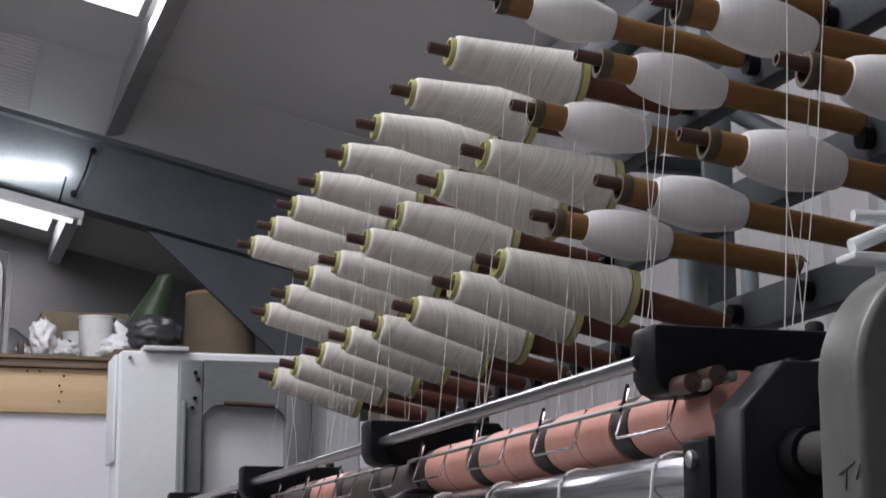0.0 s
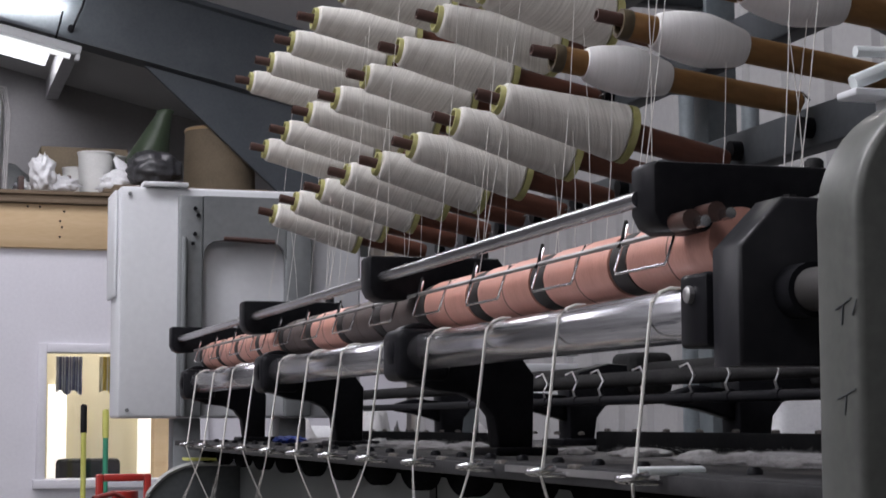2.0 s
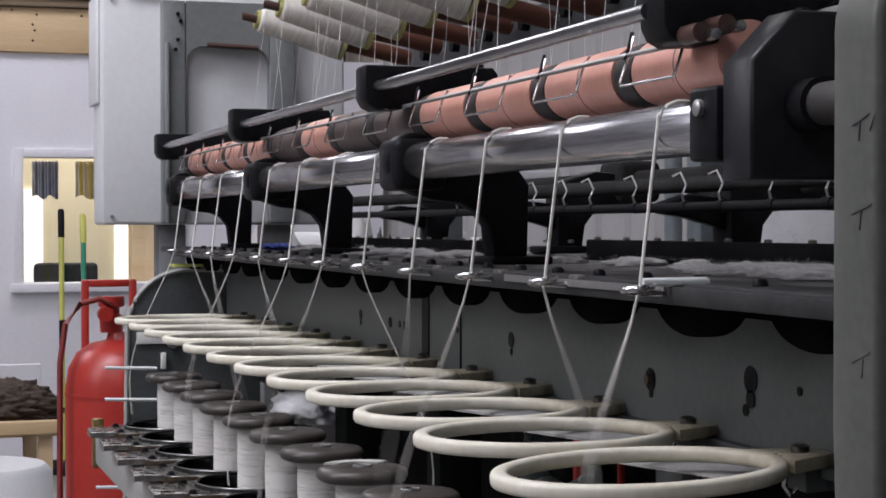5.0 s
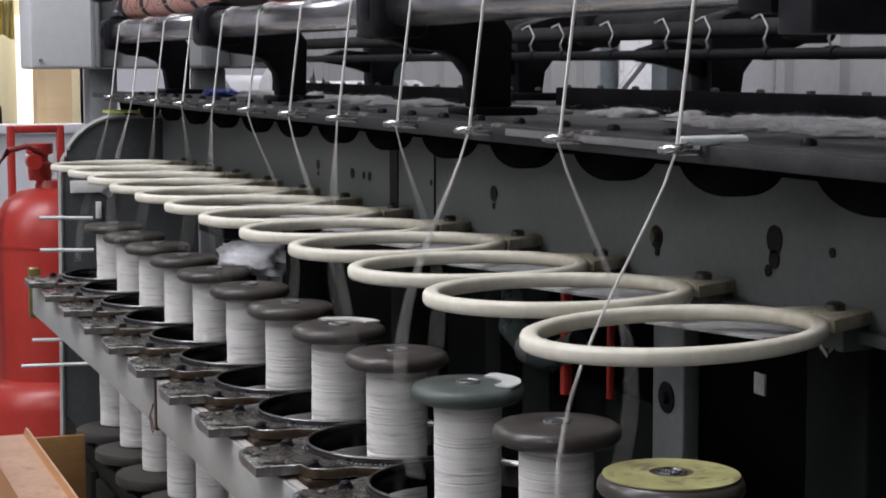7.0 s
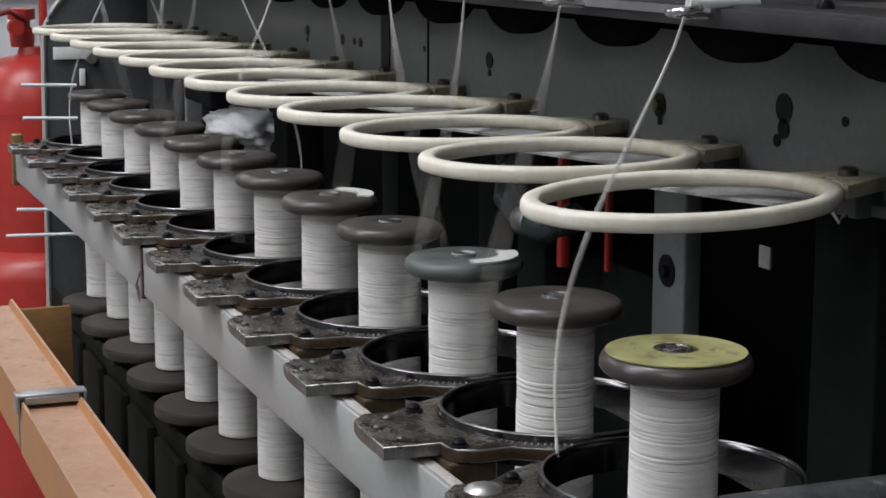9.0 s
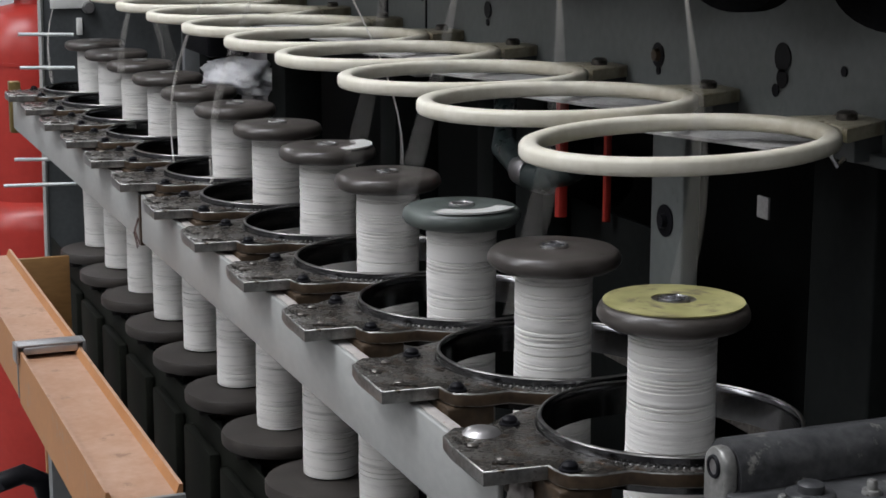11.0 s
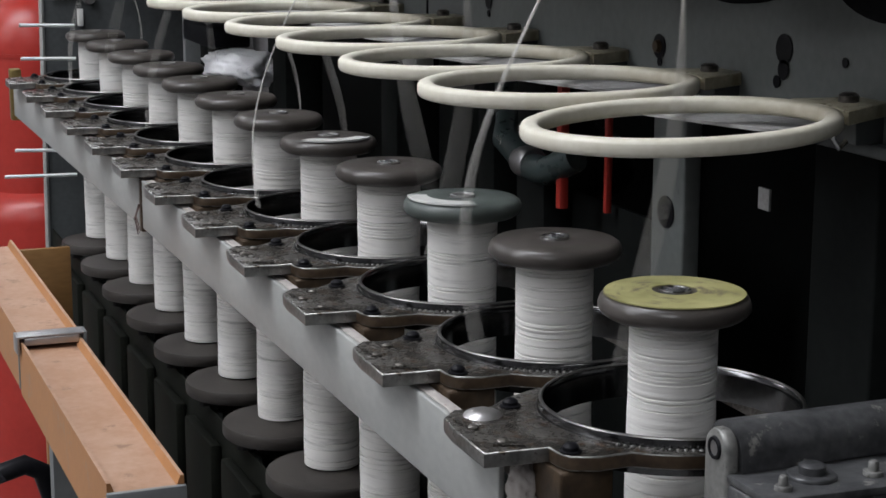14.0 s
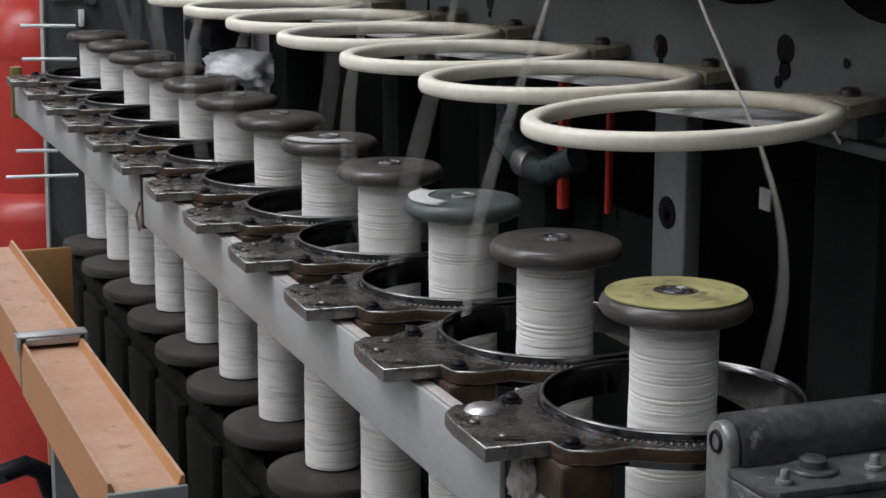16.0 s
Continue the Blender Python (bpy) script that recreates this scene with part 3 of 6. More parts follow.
# ---- office partition with its window and the store on its roof ----
def office():
    Y = 9.0
    wx0, wx1, wz0, wz1 = 0.73, 1.50, 0.91, 1.54
    for b in ((-1.2, wx0, 0, 2.06), (wx1, 2.6, 0, 2.06), (wx0, wx1, 0, wz0), (wx0, wx1, wz1, 2.06)):
        solid("wall_office", box(blank(), b[0], b[1], Y, Y + 0.1, b[2], b[3]), WALL, "white painted office partition wall", "wall", kind="structure")
    win = thing("window_1", "white framed office window with cloths hung inside", "window", at=(0, Y, 0), kind="structure")
    f = 0.045
    for nm, b in (("window_frame", (wx0 - f, wx0, wz0 - f, wz1 + f)), ("window_frame", (wx1, wx1 + f, wz0 - f, wz1 + f)), ("window_frame", (wx0, wx1, wz1, wz1 + f)), ("window_sill", (wx0 - 0.06, wx1 + 0.06, wz0 - f, wz0))):
        part(nm, box(blank(), b[0], b[1], -0.025 if nm == "window_frame" else -0.05, 0.1, b[2], b[3], 0.004), WALL, win)
    pane = part("pane", box(blank(), wx0, wx1, 0.05, 0.056, wz0, wz1), PANE, win, "clear glass pane")
    pane.visible_shadow = False
    # room behind
    bm = blank()
    box(bm, -0.2, 2.6, Y + 1.9, Y + 2.0, 0, 2.3)
    box(bm, -0.3, -0.2, Y + 0.1, Y + 2.0, 0, 2.3)
    solid("wall_office_rear", bm, OFFICE, "pale yellow office rear wall", "wall", kind="structure")
    solid("office_ceiling", box(blank(), -0.3, 2.6, Y + 0.1, Y + 2.0, 2.3, 2.35), WALL, "white office ceiling", "ceiling", kind="structure")
    solid("window_2", box(blank(), 0.88, 0.99, Y + 1.88, Y + 1.9, 0.75, 1.42), OFFICEGLOW, "bright daylit window at the back of the office", "window", kind="structure")
    # glowing panel added to brighten the right half of the office
    solid("office_glow_panel", box(blank(), 1.42, 1.72, Y + 1.88, Y + 1.9, 0.6, 1.5), OFFICEGLOW, "bright glowing panel added at the back of the office", "window", kind="structure")
    for x0, x1, m_, lab in ((0.80, 0.93, GREYCLOTH, "grey and white cloth hung behind the office window"), (1.02, 1.2, CURTAIN, "yellow cloth hung behind the office window")):
        bm = blank()
        n = 26
        top = [bm.verts.new((x0 + (x1 - x0) * k / n, 0.014 * math.sin(k * 1.7), 1.53)) for k in range(n + 1)]
        bot = [bm.verts.new((x0 + (x1 - x0) * k / n, 0.02 * math.sin(k * 1.7 + 0.4), 1.345 + 0.012 * math.sin(0.45 * k))) for k in range(n + 1)]
        for k in range(n):
            bm.faces.new((top[k], top[k + 1], bot[k + 1], bot[k]))
        ob = solid("hanging_cloth", bm, m_, lab, "cloth", at=(0, Y + 0.25, 0))
        ob.data.materials.append(BAGWHITE if m_ is GREYCLOTH else OFFICE)
        for p in ob.data.polygons:
            p.material_index = 1 if p.index % 7 in (0, 1, 5) else 0
        ob.modifiers.new("thick", "SOLIDIFY").thickness = 0.004
    chair = thing("office_chair", "dark office chair back seen through the window", "chair", at=(1.0, Y + 0.6, 0))
    part("backrest", box(blank(), -0.17, 0.17, -0.03, 0.03, 0.62, 1.0, 0.028, 3), BLACK, chair)
    part("seat", box(blank(), -0.2, 0.2, 0.0, 0.4, 0.44, 0.52, 0.02), BLACK, chair)
    part("column", tube(blank(), [(0, 0.2, 0.0), (0, 0.2, 0.45)], 0.03), BLACK, chair)
    solid("cardboard_box", box(blank(), -0.09, 0.09, -0.07, 0.07, 0.0, 0.32, 0.004), TIMBER, "pale brown cardboard box on the office desk", "box", at=(1.40, Y + 0.36, 0.9))
    desk = thing("office_desk", "white desk under the office window", "desk", at=(1.15, Y + 0.3, 0))
    part("top", box(blank(), -0.42, 0.5, -0.15, 0.2, 0.86, 0.9), WALL, desk)
    for x in (-0.38, 0.46):
        part("leg", box(blank(), x - 0.02, x + 0.02, -0.1, 0.15, 0, 0.86), WALL, desk)
    # roof of the office: pine board under layers of sheet
    deck = thing("office_roof_edge", "pine fascia under stacked brown boards on the office", "shelf", at=(0, Y, 0), kind="structure")
    part("fascia", box(blank(), -1.2, 1.75, -0.03, 0.0, 2.064, 2.285, 0.003), TIMBER, deck, "pale pine fascia board with nail heads")
    for k in range(3):
        part("board", box(blank(), -1.2 - 0.01 * k, 1.85, -0.06 + 0.012 * ((k * 7) % 4), 2.2, 2.288 + 0.023 * k, 2.308 + 0.023 * k, 0.003), PLY, deck)
    part("board", box(blank(), 1.0, 1.85, -0.02, 1.4, 2.358, 2.378, 0.003), PLY, deck)
    part("board", box(blank(), 1.05, 1.85, 0.0, 1.4, 2.381, 2.401, 0.003), PLY, deck)
    for k, (x, z) in enumerate(((0.78, 2.2), (0.79, 2.17), (0.78, 2.12), (0.8, 2.25), (0.45, 2.2), (0.46, 2.12), (1.02, 2.25), (0.62, 2.27), (0.68, 2.27))):
        part("nail", lathe(blank(), [(0.006, -0.003), (0.006, 0.0)], 8, "Y", (x, -0.031, z)), BLACK, deck)


def store():
    Y, z = 9.25, 2.358
    d = thing("cardboard_drum", "tan cardboard drum with a pale rim on the boards", "drum", at=(1.80, Y + 1.0, z - 0.002))
    part("wall", turned(blank(), [(0.215, 0), (0.205, 0.535), (0.193, 0.535), (0.202, 0.0)], 36), CARD, d)
    part("rim", turned(blank(), [(0.191, 0.5355), (0.208, 0.5355), (0.209, 0.549), (0.203, 0.555), (0.193, 0.555)], 36), TIMBER, d, "pale rim")
    part("floor", lathe(blank(), [(0.19, 0.002), (0.19, 0.012), (0, 0.012)], 30), CARD, d)
    bm = blank()
    lathe(bm, [(0.10, 0), (0.125, 0.06), (0.11, 0.2), (0.06, 0.38), (0.045, 0.44), (0.05, 0.46), (0.03, 0.47)], 20)
    for v in bm.verts:
        v.co.x += 0.35 * v.co.z + 0.012 * noise.noise(v.co * 18)
    solid("green_sack", bm, GREENGLASS, "dark green cloth sack leaning on the drum", "sack", at=(1.2, Y + 0.15, z + 0.043))
    bm = blank()
    lump(bm, (0, 0, 0.10), (0.14, 0.1, 0.10), 3, 0.3, 4, 2.6)
    solid("black_bag", bm, BAGBLACK, "crumpled black plastic bag on the boards", "bag", at=(1.27, Y - 0.12, z + 0.043))
    for k, (x, dy, sx, sz, sd) in enumerate(((0.70, -0.1, 0.06, 0.10, 5), (0.78, -0.05, 0.10, 0.05, 8), (1.10, -0.05, 0.10, 0.065, 11), (0.62, 0.2, 0.05, 0.05, 14))):
        bm = lump(blank(), (0, 0, sz), (sx, 0.07, sz), sd, 0.4, 4, 3.2)
        solid("white_bag", bm, BAGWHITE, "crumpled white plastic bag on the boards", "bag", "white bags", at=(x, Y + dy, z))
    bm = blank()
    prism(bm, [(0, 0), (0.10, -0.03), (0.02, 0.13), (-0.04, 0.17), (-0.055, 0.15)], "y", 0, 0.05, 0.01)
    solid("white_bottle", bm, BAGWHITE, "white plastic squeeze bottle lying tilted on a bag", "bottle", at=(1.12, Y - 0.05, z + 0.05))
    for x, dy, r, h in ((0.99, 0.08, 0.095, 0.24), (0.90, 0.20, 0.075, 0.17), (1.07, 0.28, 0.10, 0.25)):
        bm = lathe(blank(), [(r * 0.85, 0), (r, h), (r * 1.05, h), (r * 1.05, h + 0.01), (r * 0.94, h + 0.01), (r * 0.8, 0.01), (0, 0.01)], 28)
        solid("plastic_pot", bm, POT, "white plastic tub on the boards", "tub", "plastic tubs", at=(x, Y + dy, z))
    bm = blank()
    lathe(bm, [(0.15, 0), (0.15, 0.10), (0.12, 0.17), (0.05, 0.23), (0.0, 0.24)], 28)
    solid("metal_dome", bm, GUARD, "grey domed metal cover on the boards", "cover", at=(0.55, Y + 0.5, z))
    fan = thing("fan_guard", "tall grey wire fan standing on the boards", "fan", at=(0.46, Y - 0.05, z))
    part("base", lathe(blank(), [(0.08, 0), (0.08, 0.02), (0.02, 0.03)], 20), BLACKDUST, fan)
    for k in range(6):
        part("wire", tube(blank(), [(0.06 - 0.008 * k, -0.06 + 0.024 * k, 0.02), (0.075 - 0.008 * k, -0.06 + 0.024 * k, 0.4), (0.05 - 0.01 * k, -0.06 + 0.024 * k, 0.54), (-0.1, -0.06 + 0.024 * k, 0.57)], 0.006, 6), BARSTEEL, fan)
    part("housing", box(blank(), -0.15, 0.03, -0.05, 0.07, 0.02, 0.5, 0.03, 3), BAGWHITE, fan)
    for x, h, w in ((0.60, 0.10, 0.015), (0.835, 0.11, 0.018)):
        solid("wooden_block", box(blank(), -w, w, -0.05, 0.05, 0, h, 0.003), PIN, "dark brown wooden block on the boards", "block", "wooden blocks", at=(x, Y + 0.02, z))
    solid("cardboard_box", box(blank(), -0.24, 0.24, -0.12, 0.12, 0, 0.36, 0.006), CARD, "brown cardboard box at the back of the boards", "box", at=(0.98, Y + 0.75, z))


# ---- control cabinet and end of the frame ----
def cabinet():
    c = thing("control_cabinet", "white steel control cabinet with a grey framed cover", "cabinet", at=(0, 3.0, 0))
    part("body", box(blank(), 0.412, 0.845, 0.0, 0.13, 1.198, 1.604, 0.006), WHITEMETAL, c)
    part("side_flange", box(blank(), 0.405, 0.412, 0.03, 0.14, 1.41, 1.60, 0.003), WHITEMETAL, c)
    part("lid_lip", box(blank(), 0.45, 0.53, -0.012, 0.03, 1.604, 1.612, 0.002), WHITEMETAL, c)
    bm = blank()
    box(bm, 0.512, 0.555, -0.022, -0.001, 1.2, 1.588, 0.004)
    box(bm, 0.702, 0.75, -0.022, -0.001, 1.2, 1.588, 0.004)
    poly = [(0.555, 1.588), (0.555, 1.2 + 0.28)] + arc(0.585, 1.48, 0.03, 180, 90, 6)[1:] + arc(0.672, 1.48, 0.03, 90, 0, 6) + [(0.702, 1.588)]
    prism(bm, poly, "y", -0.022, -0.001)
    part("cover_frame", bm, GUARD, c, "grey frame with rounded corners")
    part("cover_strip", box(blank(), 0.517, 0.525, -0.032, -0.022, 1.2, 1.515, 0.003), GUARD, c)
    for x, z in ((0.428, 1.59), (0.428, 1.212), (0.54, 1.565), (0.545, 1.553), (0.54, 1.52), (0.536, 1.503)):
        part("screw", lathe(blank(), [(0.0035, -0.004), (0.0035, 0)], 10, "Y", (x, -0.001 if x < 0.5 else -0.022, z)), GUARD if x < 0.5 else BLACK, c)
    part("pipe", tube(blank(), [(0.59, -0.03, 1.512), (0.68, -0.032, 1.508)], 0.0045), PIN, c, "thin brown pipe")
    part("post", box(blank(), 0.512, 0.56, 0.02, 0.08, 0, 1.198, 0.003), GUARD, c, "grey steel post")
    part("post", box(blank(), 0.70, 0.75, 0.02, 0.08, 0, 1.198, 0.003), GUARD, c, "grey steel post")
    g = thing("end_guard", "dark grey rounded sheet guard with pale edge", "guard", at=(0, 2.86, 0))
    poly = [(0.427, 0.45), (0.66, 0.45), (0.66, 1.128), (0.535, 1.128)] + arc(0.535, 1.022, 0.1, 90, 175, 10)[1:]
    part("sheet", prism(blank(), poly, "y", 0, 0.012), DARKGREY, g)
    edge = [(p[0], 0.0, p[1]) for p in [(0.427, 0.45)] + list(reversed(arc(0.535, 1.022, 0.1, 90, 175, 10))) + [(0.64, 1.122)]]
    part("edge_bead", tube(blank(), edge, 0.0045, 6), RAIL, g, "pale worn edge")
    part("foot", box(blank(), 0.50, 0.66, -0.02, 0.03, 0, 0.45), DARKGREY, g)
    part("card", box(blank(), 0.450, 0.512, -0.005, -0.002, 0.999, 1.019, 0.0008), POT, g, "pale worn card on the guard")
    part("clip", box(blank(), 0.490, 0.499, -0.008, -0.002, 0.957, 0.984, 0.001), POT, g, "small white plastic clip")
    part("knob", lathe(blank(), [(0.008, -0.012), (0.01, -0.004), (0.01, 0)], 14, "Y", (0.51, 0, 1.0)), BARSTEEL, g)
    for z, y, l_, x in ((0.9625, 2.80, 0.084, 0.49), (0.911, 2.80, 0.084, 0.49), (0.7685, 2.80, 0.064, 0.455), (0.728, 2.80, 0.112, 0.485)):
        solid("white_rod", tube(blank(), [(0, 0, 0), (-l_, 0, 0.003)], 0.0028, 8), WHITEROD, "thin white plastic rod stuck out of the end guard", "rod", "white rods", at=(x - 0.015, y, z))


# ---- things beside the frame's far end ----
def extinguisher():
    e = thing("gas_cylinder", "large red gas cylinder with hose on a red trolley", "gas cylinder", at=(0.470, 3.19, 0))
    part("body", lathe(blank(), [(0.09, 0.06), (0.104, 0.08), (0.104, 0.90), (0.099, 0.935), (0.083, 0.964), (0.058, 0.980), (0.03, 0.987), (0.026, 1.0)], 40), RED, e)
    part("cradle", lathe(blank(), [(0.120, 0.061), (0.138, 0.075), (0.138, 0.60), (0.132, 0.63), (0.1055, 0.65)], 40), RED, e, "wider red trolley cradle")
    part("seam", turned(blank(), [(0.1045, 0.885), (0.1056, 0.885), (0.1056, 0.891), (0.1045, 0.891)], 40), RED, e)
    part("valve", lathe(blank(), [(0.020, 1.0), (0.022, 1.03), (0.015, 1.034), (0.015, 1.045), (0.024, 1.048), (0.024, 1.066), (0.0, 1.066)], 14, at=(-0.02, 0, 0)), RED, e)
    part("gauge", lathe(blank(), [(0.014, -0.045), (0.014, -0.02)], 14, "Y", (-0.035, 0, 1.035)), RED, e)
    part("hose", tube(blank(), [(-0.02, -0.02, 1.05), (-0.045, -0.03, 1.063), (-0.08, -0.04, 1.055), (-0.108, -0.05, 1.02), (-0.118, -0.05, 0.95), (-0.12, -0.05, 0.6), (-0.115, -0.05, 0.2)], 0.0055, 8), mat("red_hose", (0.16, 0.02, 0.018), (0.24, 0.035, 0.03), 20, 0.5), e)
    for x in (-0.055, 0.035):
        part("trolley_bar", box(blank(), x - 0.007, x + 0.007, 0.11, 0.125, 0.05, 1.094, 0.003), RED, e)
    part("trolley_bar", box(blank(), -0.048, 0.028, 0.11, 0.125, 1.080, 1.094, 0.003), RED, e)
    part("trolley_base", box(blank(), -0.11, 0.11, -0.1, 0.13, 0.0, 0.06, 0.004), RED, e)
    part("label_plate", box(blank(), -0.03, 0.02, 0.104, 0.108, 1.0, 1.05, 0.001), WHITEROD, e, "blank white card")


def brooms():
    for x, y, top, m_, name_, lab in ((0.885, 8.6, 1.27, YELLOWPOLE, "broom", "broom with a yellow-green handle leaning near the wall"), (0.985, 8.55, 1.245, GREENPOLE, "mop", "mop with a green and yellow handle near the wall")):
        b = thing(name_, lab, "broom", "brooms", (x, y, 0))
        part("handle", tube(blank(), [(0, 0, 0.06), (0.005, 0.1, top - 0.1)], 0.013, 10), m_, b)
        part("grip", tube(blank(), [(0.005, 0.1, top - 0.13), (0.005, 0.11, top), (0.005, 0.11, top + 0.01)], [0.016, 0.016, 0.008], 10), BLACK if m_ is YELLOWPOLE else YELLOWPOLE, b, "dark grip" if m_ is YELLOWPOLE else "yellow grip")
        part("sleeve", tube(blank(), [(0.003, 0.05, 0.60), (0.003, 0.062, 0.74)], 0.0145, 10), BLACK, b)
        part("head", box(blank(), -0.13, 0.13, -0.03, 0.03, 0.0, 0.07, 0.01), BLACKDUST, b)


def wool_table():
    t = thing("sorting_tray", "white edged trestle tray heaped with dark wool", "table", at=(0.2, 5.0, 0))
    part("rim", box(blank(), -0.5, 0.33, -0.02, 0.02, 0.61, 0.648, 0.004), TIMBER, t)
    part("top", box(blank(), -0.5, 0.33, 0.02, 0.62, 0.60, 0.63), TIMBER, t)
    part("rear_rim", box(blank(), -0.5, 0.33, 0.62, 0.66, 0.6, 0.76, 0.004), WALL, t)
    for x in (-0.45, 0.29):
        for y in (0.02, 0.56):
            part("leg", box(blank(), x - 0.02, x + 0.02, y, y + 0.04, 0, 0.6), TIMBER, t)
    bm = blank()
    for k, (x, y, sx, sz) in enumerate(((-0.1, 0.25, 0.22, 0.08), (0.14, 0.25, 0.2, 0.1), (0.0, 0.45, 0.3, 0.12), (0.2, 0.42, 0.14, 0.11))):
        lump(bm, (x, y, 0.66), (sx, 0.14, sz * 0.62), 20 + k, 0.28, 5, 6)
    solid("wool_heap", bm, WOOLBROWN, "heap of dark brown raw wool on the tray", "wool", kind="stuff", at=(0.2, 5.0, 0))
    solid("white_drum", lathe(blank(), [(0.2, 0), (0.2, 0.55), (0.18, 0.57), (0, 0.57)], 30), WHITEMETAL, "white round drum below the tray", "drum", at=(0.28, 4.7, 0))


def rack_beams():
    for a, b, z in (((0.262, 1.335), (0.266, 1.806), 0.720), ((0.262, 1.814), (0.262, 2.30), 0.724)):
        beam = thing("rack_beam", "worn orange steel racking beam lying beside the frame", "steel beam", "rack beams", (0, 0, 0))
        w = 0.031
        prof = [(-w, -0.05), (-w, 0.008), (-w + 0.003, 0.008), (-w + 0.006, 0.0), (w - 0.006, 0.0), (w - 0.003, 0.008), (w, 0.008), (w, -0.05)]
        bm = prism(blank(), [(0.268 + u, z + v) for u, v in prof], "y", a[1], b[1])
        ch = part("channel", bm, ORANGE, beam)
        ch.data.materials.append(ORANGETOP)
        for p in ch.data.polygons:
            if p.normal.z > 0.7:
                p.material_index = 1
        part("end_plate", box(blank(), 0.268 - w - 0.001, 0.268 + w + 0.001, a[1] - 0.006, a[1] - 0.0005, z - 0.05, z + 0.001, 0.001), GUARD, beam, "grey steel end plate")
        for y in (1.50, 1.79) if a[1] < 1.5 else (1.834,):
            part("leg", box(blank(), 0.262 if y < 1.8 else 0.272, 0.286, y - 0.012, y + 0.012, 0, z - 0.05), GUARD, beam)
    clip_ = thing("rack_joint", "grey steel clip over the joint of the orange beams", "clip", at=(0.268, 1.805, 0))
    part("plate", box(blank(), -0.033, 0.033, -0.016, 0.006, 0.7325, 0.7350, 0.001), GALV, clip_)
    part("packing", box(blank(), -0.0275, 0.0275, -0.0165, 0.0065, 0.7245, 0.7323, 0.001), GALV, clip_)
    part("side", box(blank(), -0.036, -0.0325, -0.016, 0.006, 0.716, 0.7350, 0.001), GALV, clip_)
    part("side", box(blank(), 0.0325, 0.036, -0.016, 0.006, 0.722, 0.7350, 0.001), GUARD, clip_)
    up_ = thing("rack_upright", "orange steel rack upright piece beyond the beams", "steel beam", at=(0, 0, 0))
    part("web", box(blank(), 0.308, 0.375, 2.31, 2.318, 0.55, 0.715, 0.001), TUBE, up_, "rust brown inner side")
    part("foot", box(blank(), 0.335, 0.37, 2.319, 2.33, 0.0, 0.6, 0.001), ORANGE, up_)
    solid("black_hose", tube(blank(), [(0.19, 2.0, 0.0), (0.195, 2.0, 0.42), (0.212, 2.0, 0.495), (0.236, 2.0, 0.521), (0.262, 2.0, 0.528), (0.282, 2.0, 0.517), (0.293, 2.0, 0.48), (0.296, 2.0, 0.0)], 0.012, 12), BLACK, "thick black rubber hose looped beside the frame", "hose")


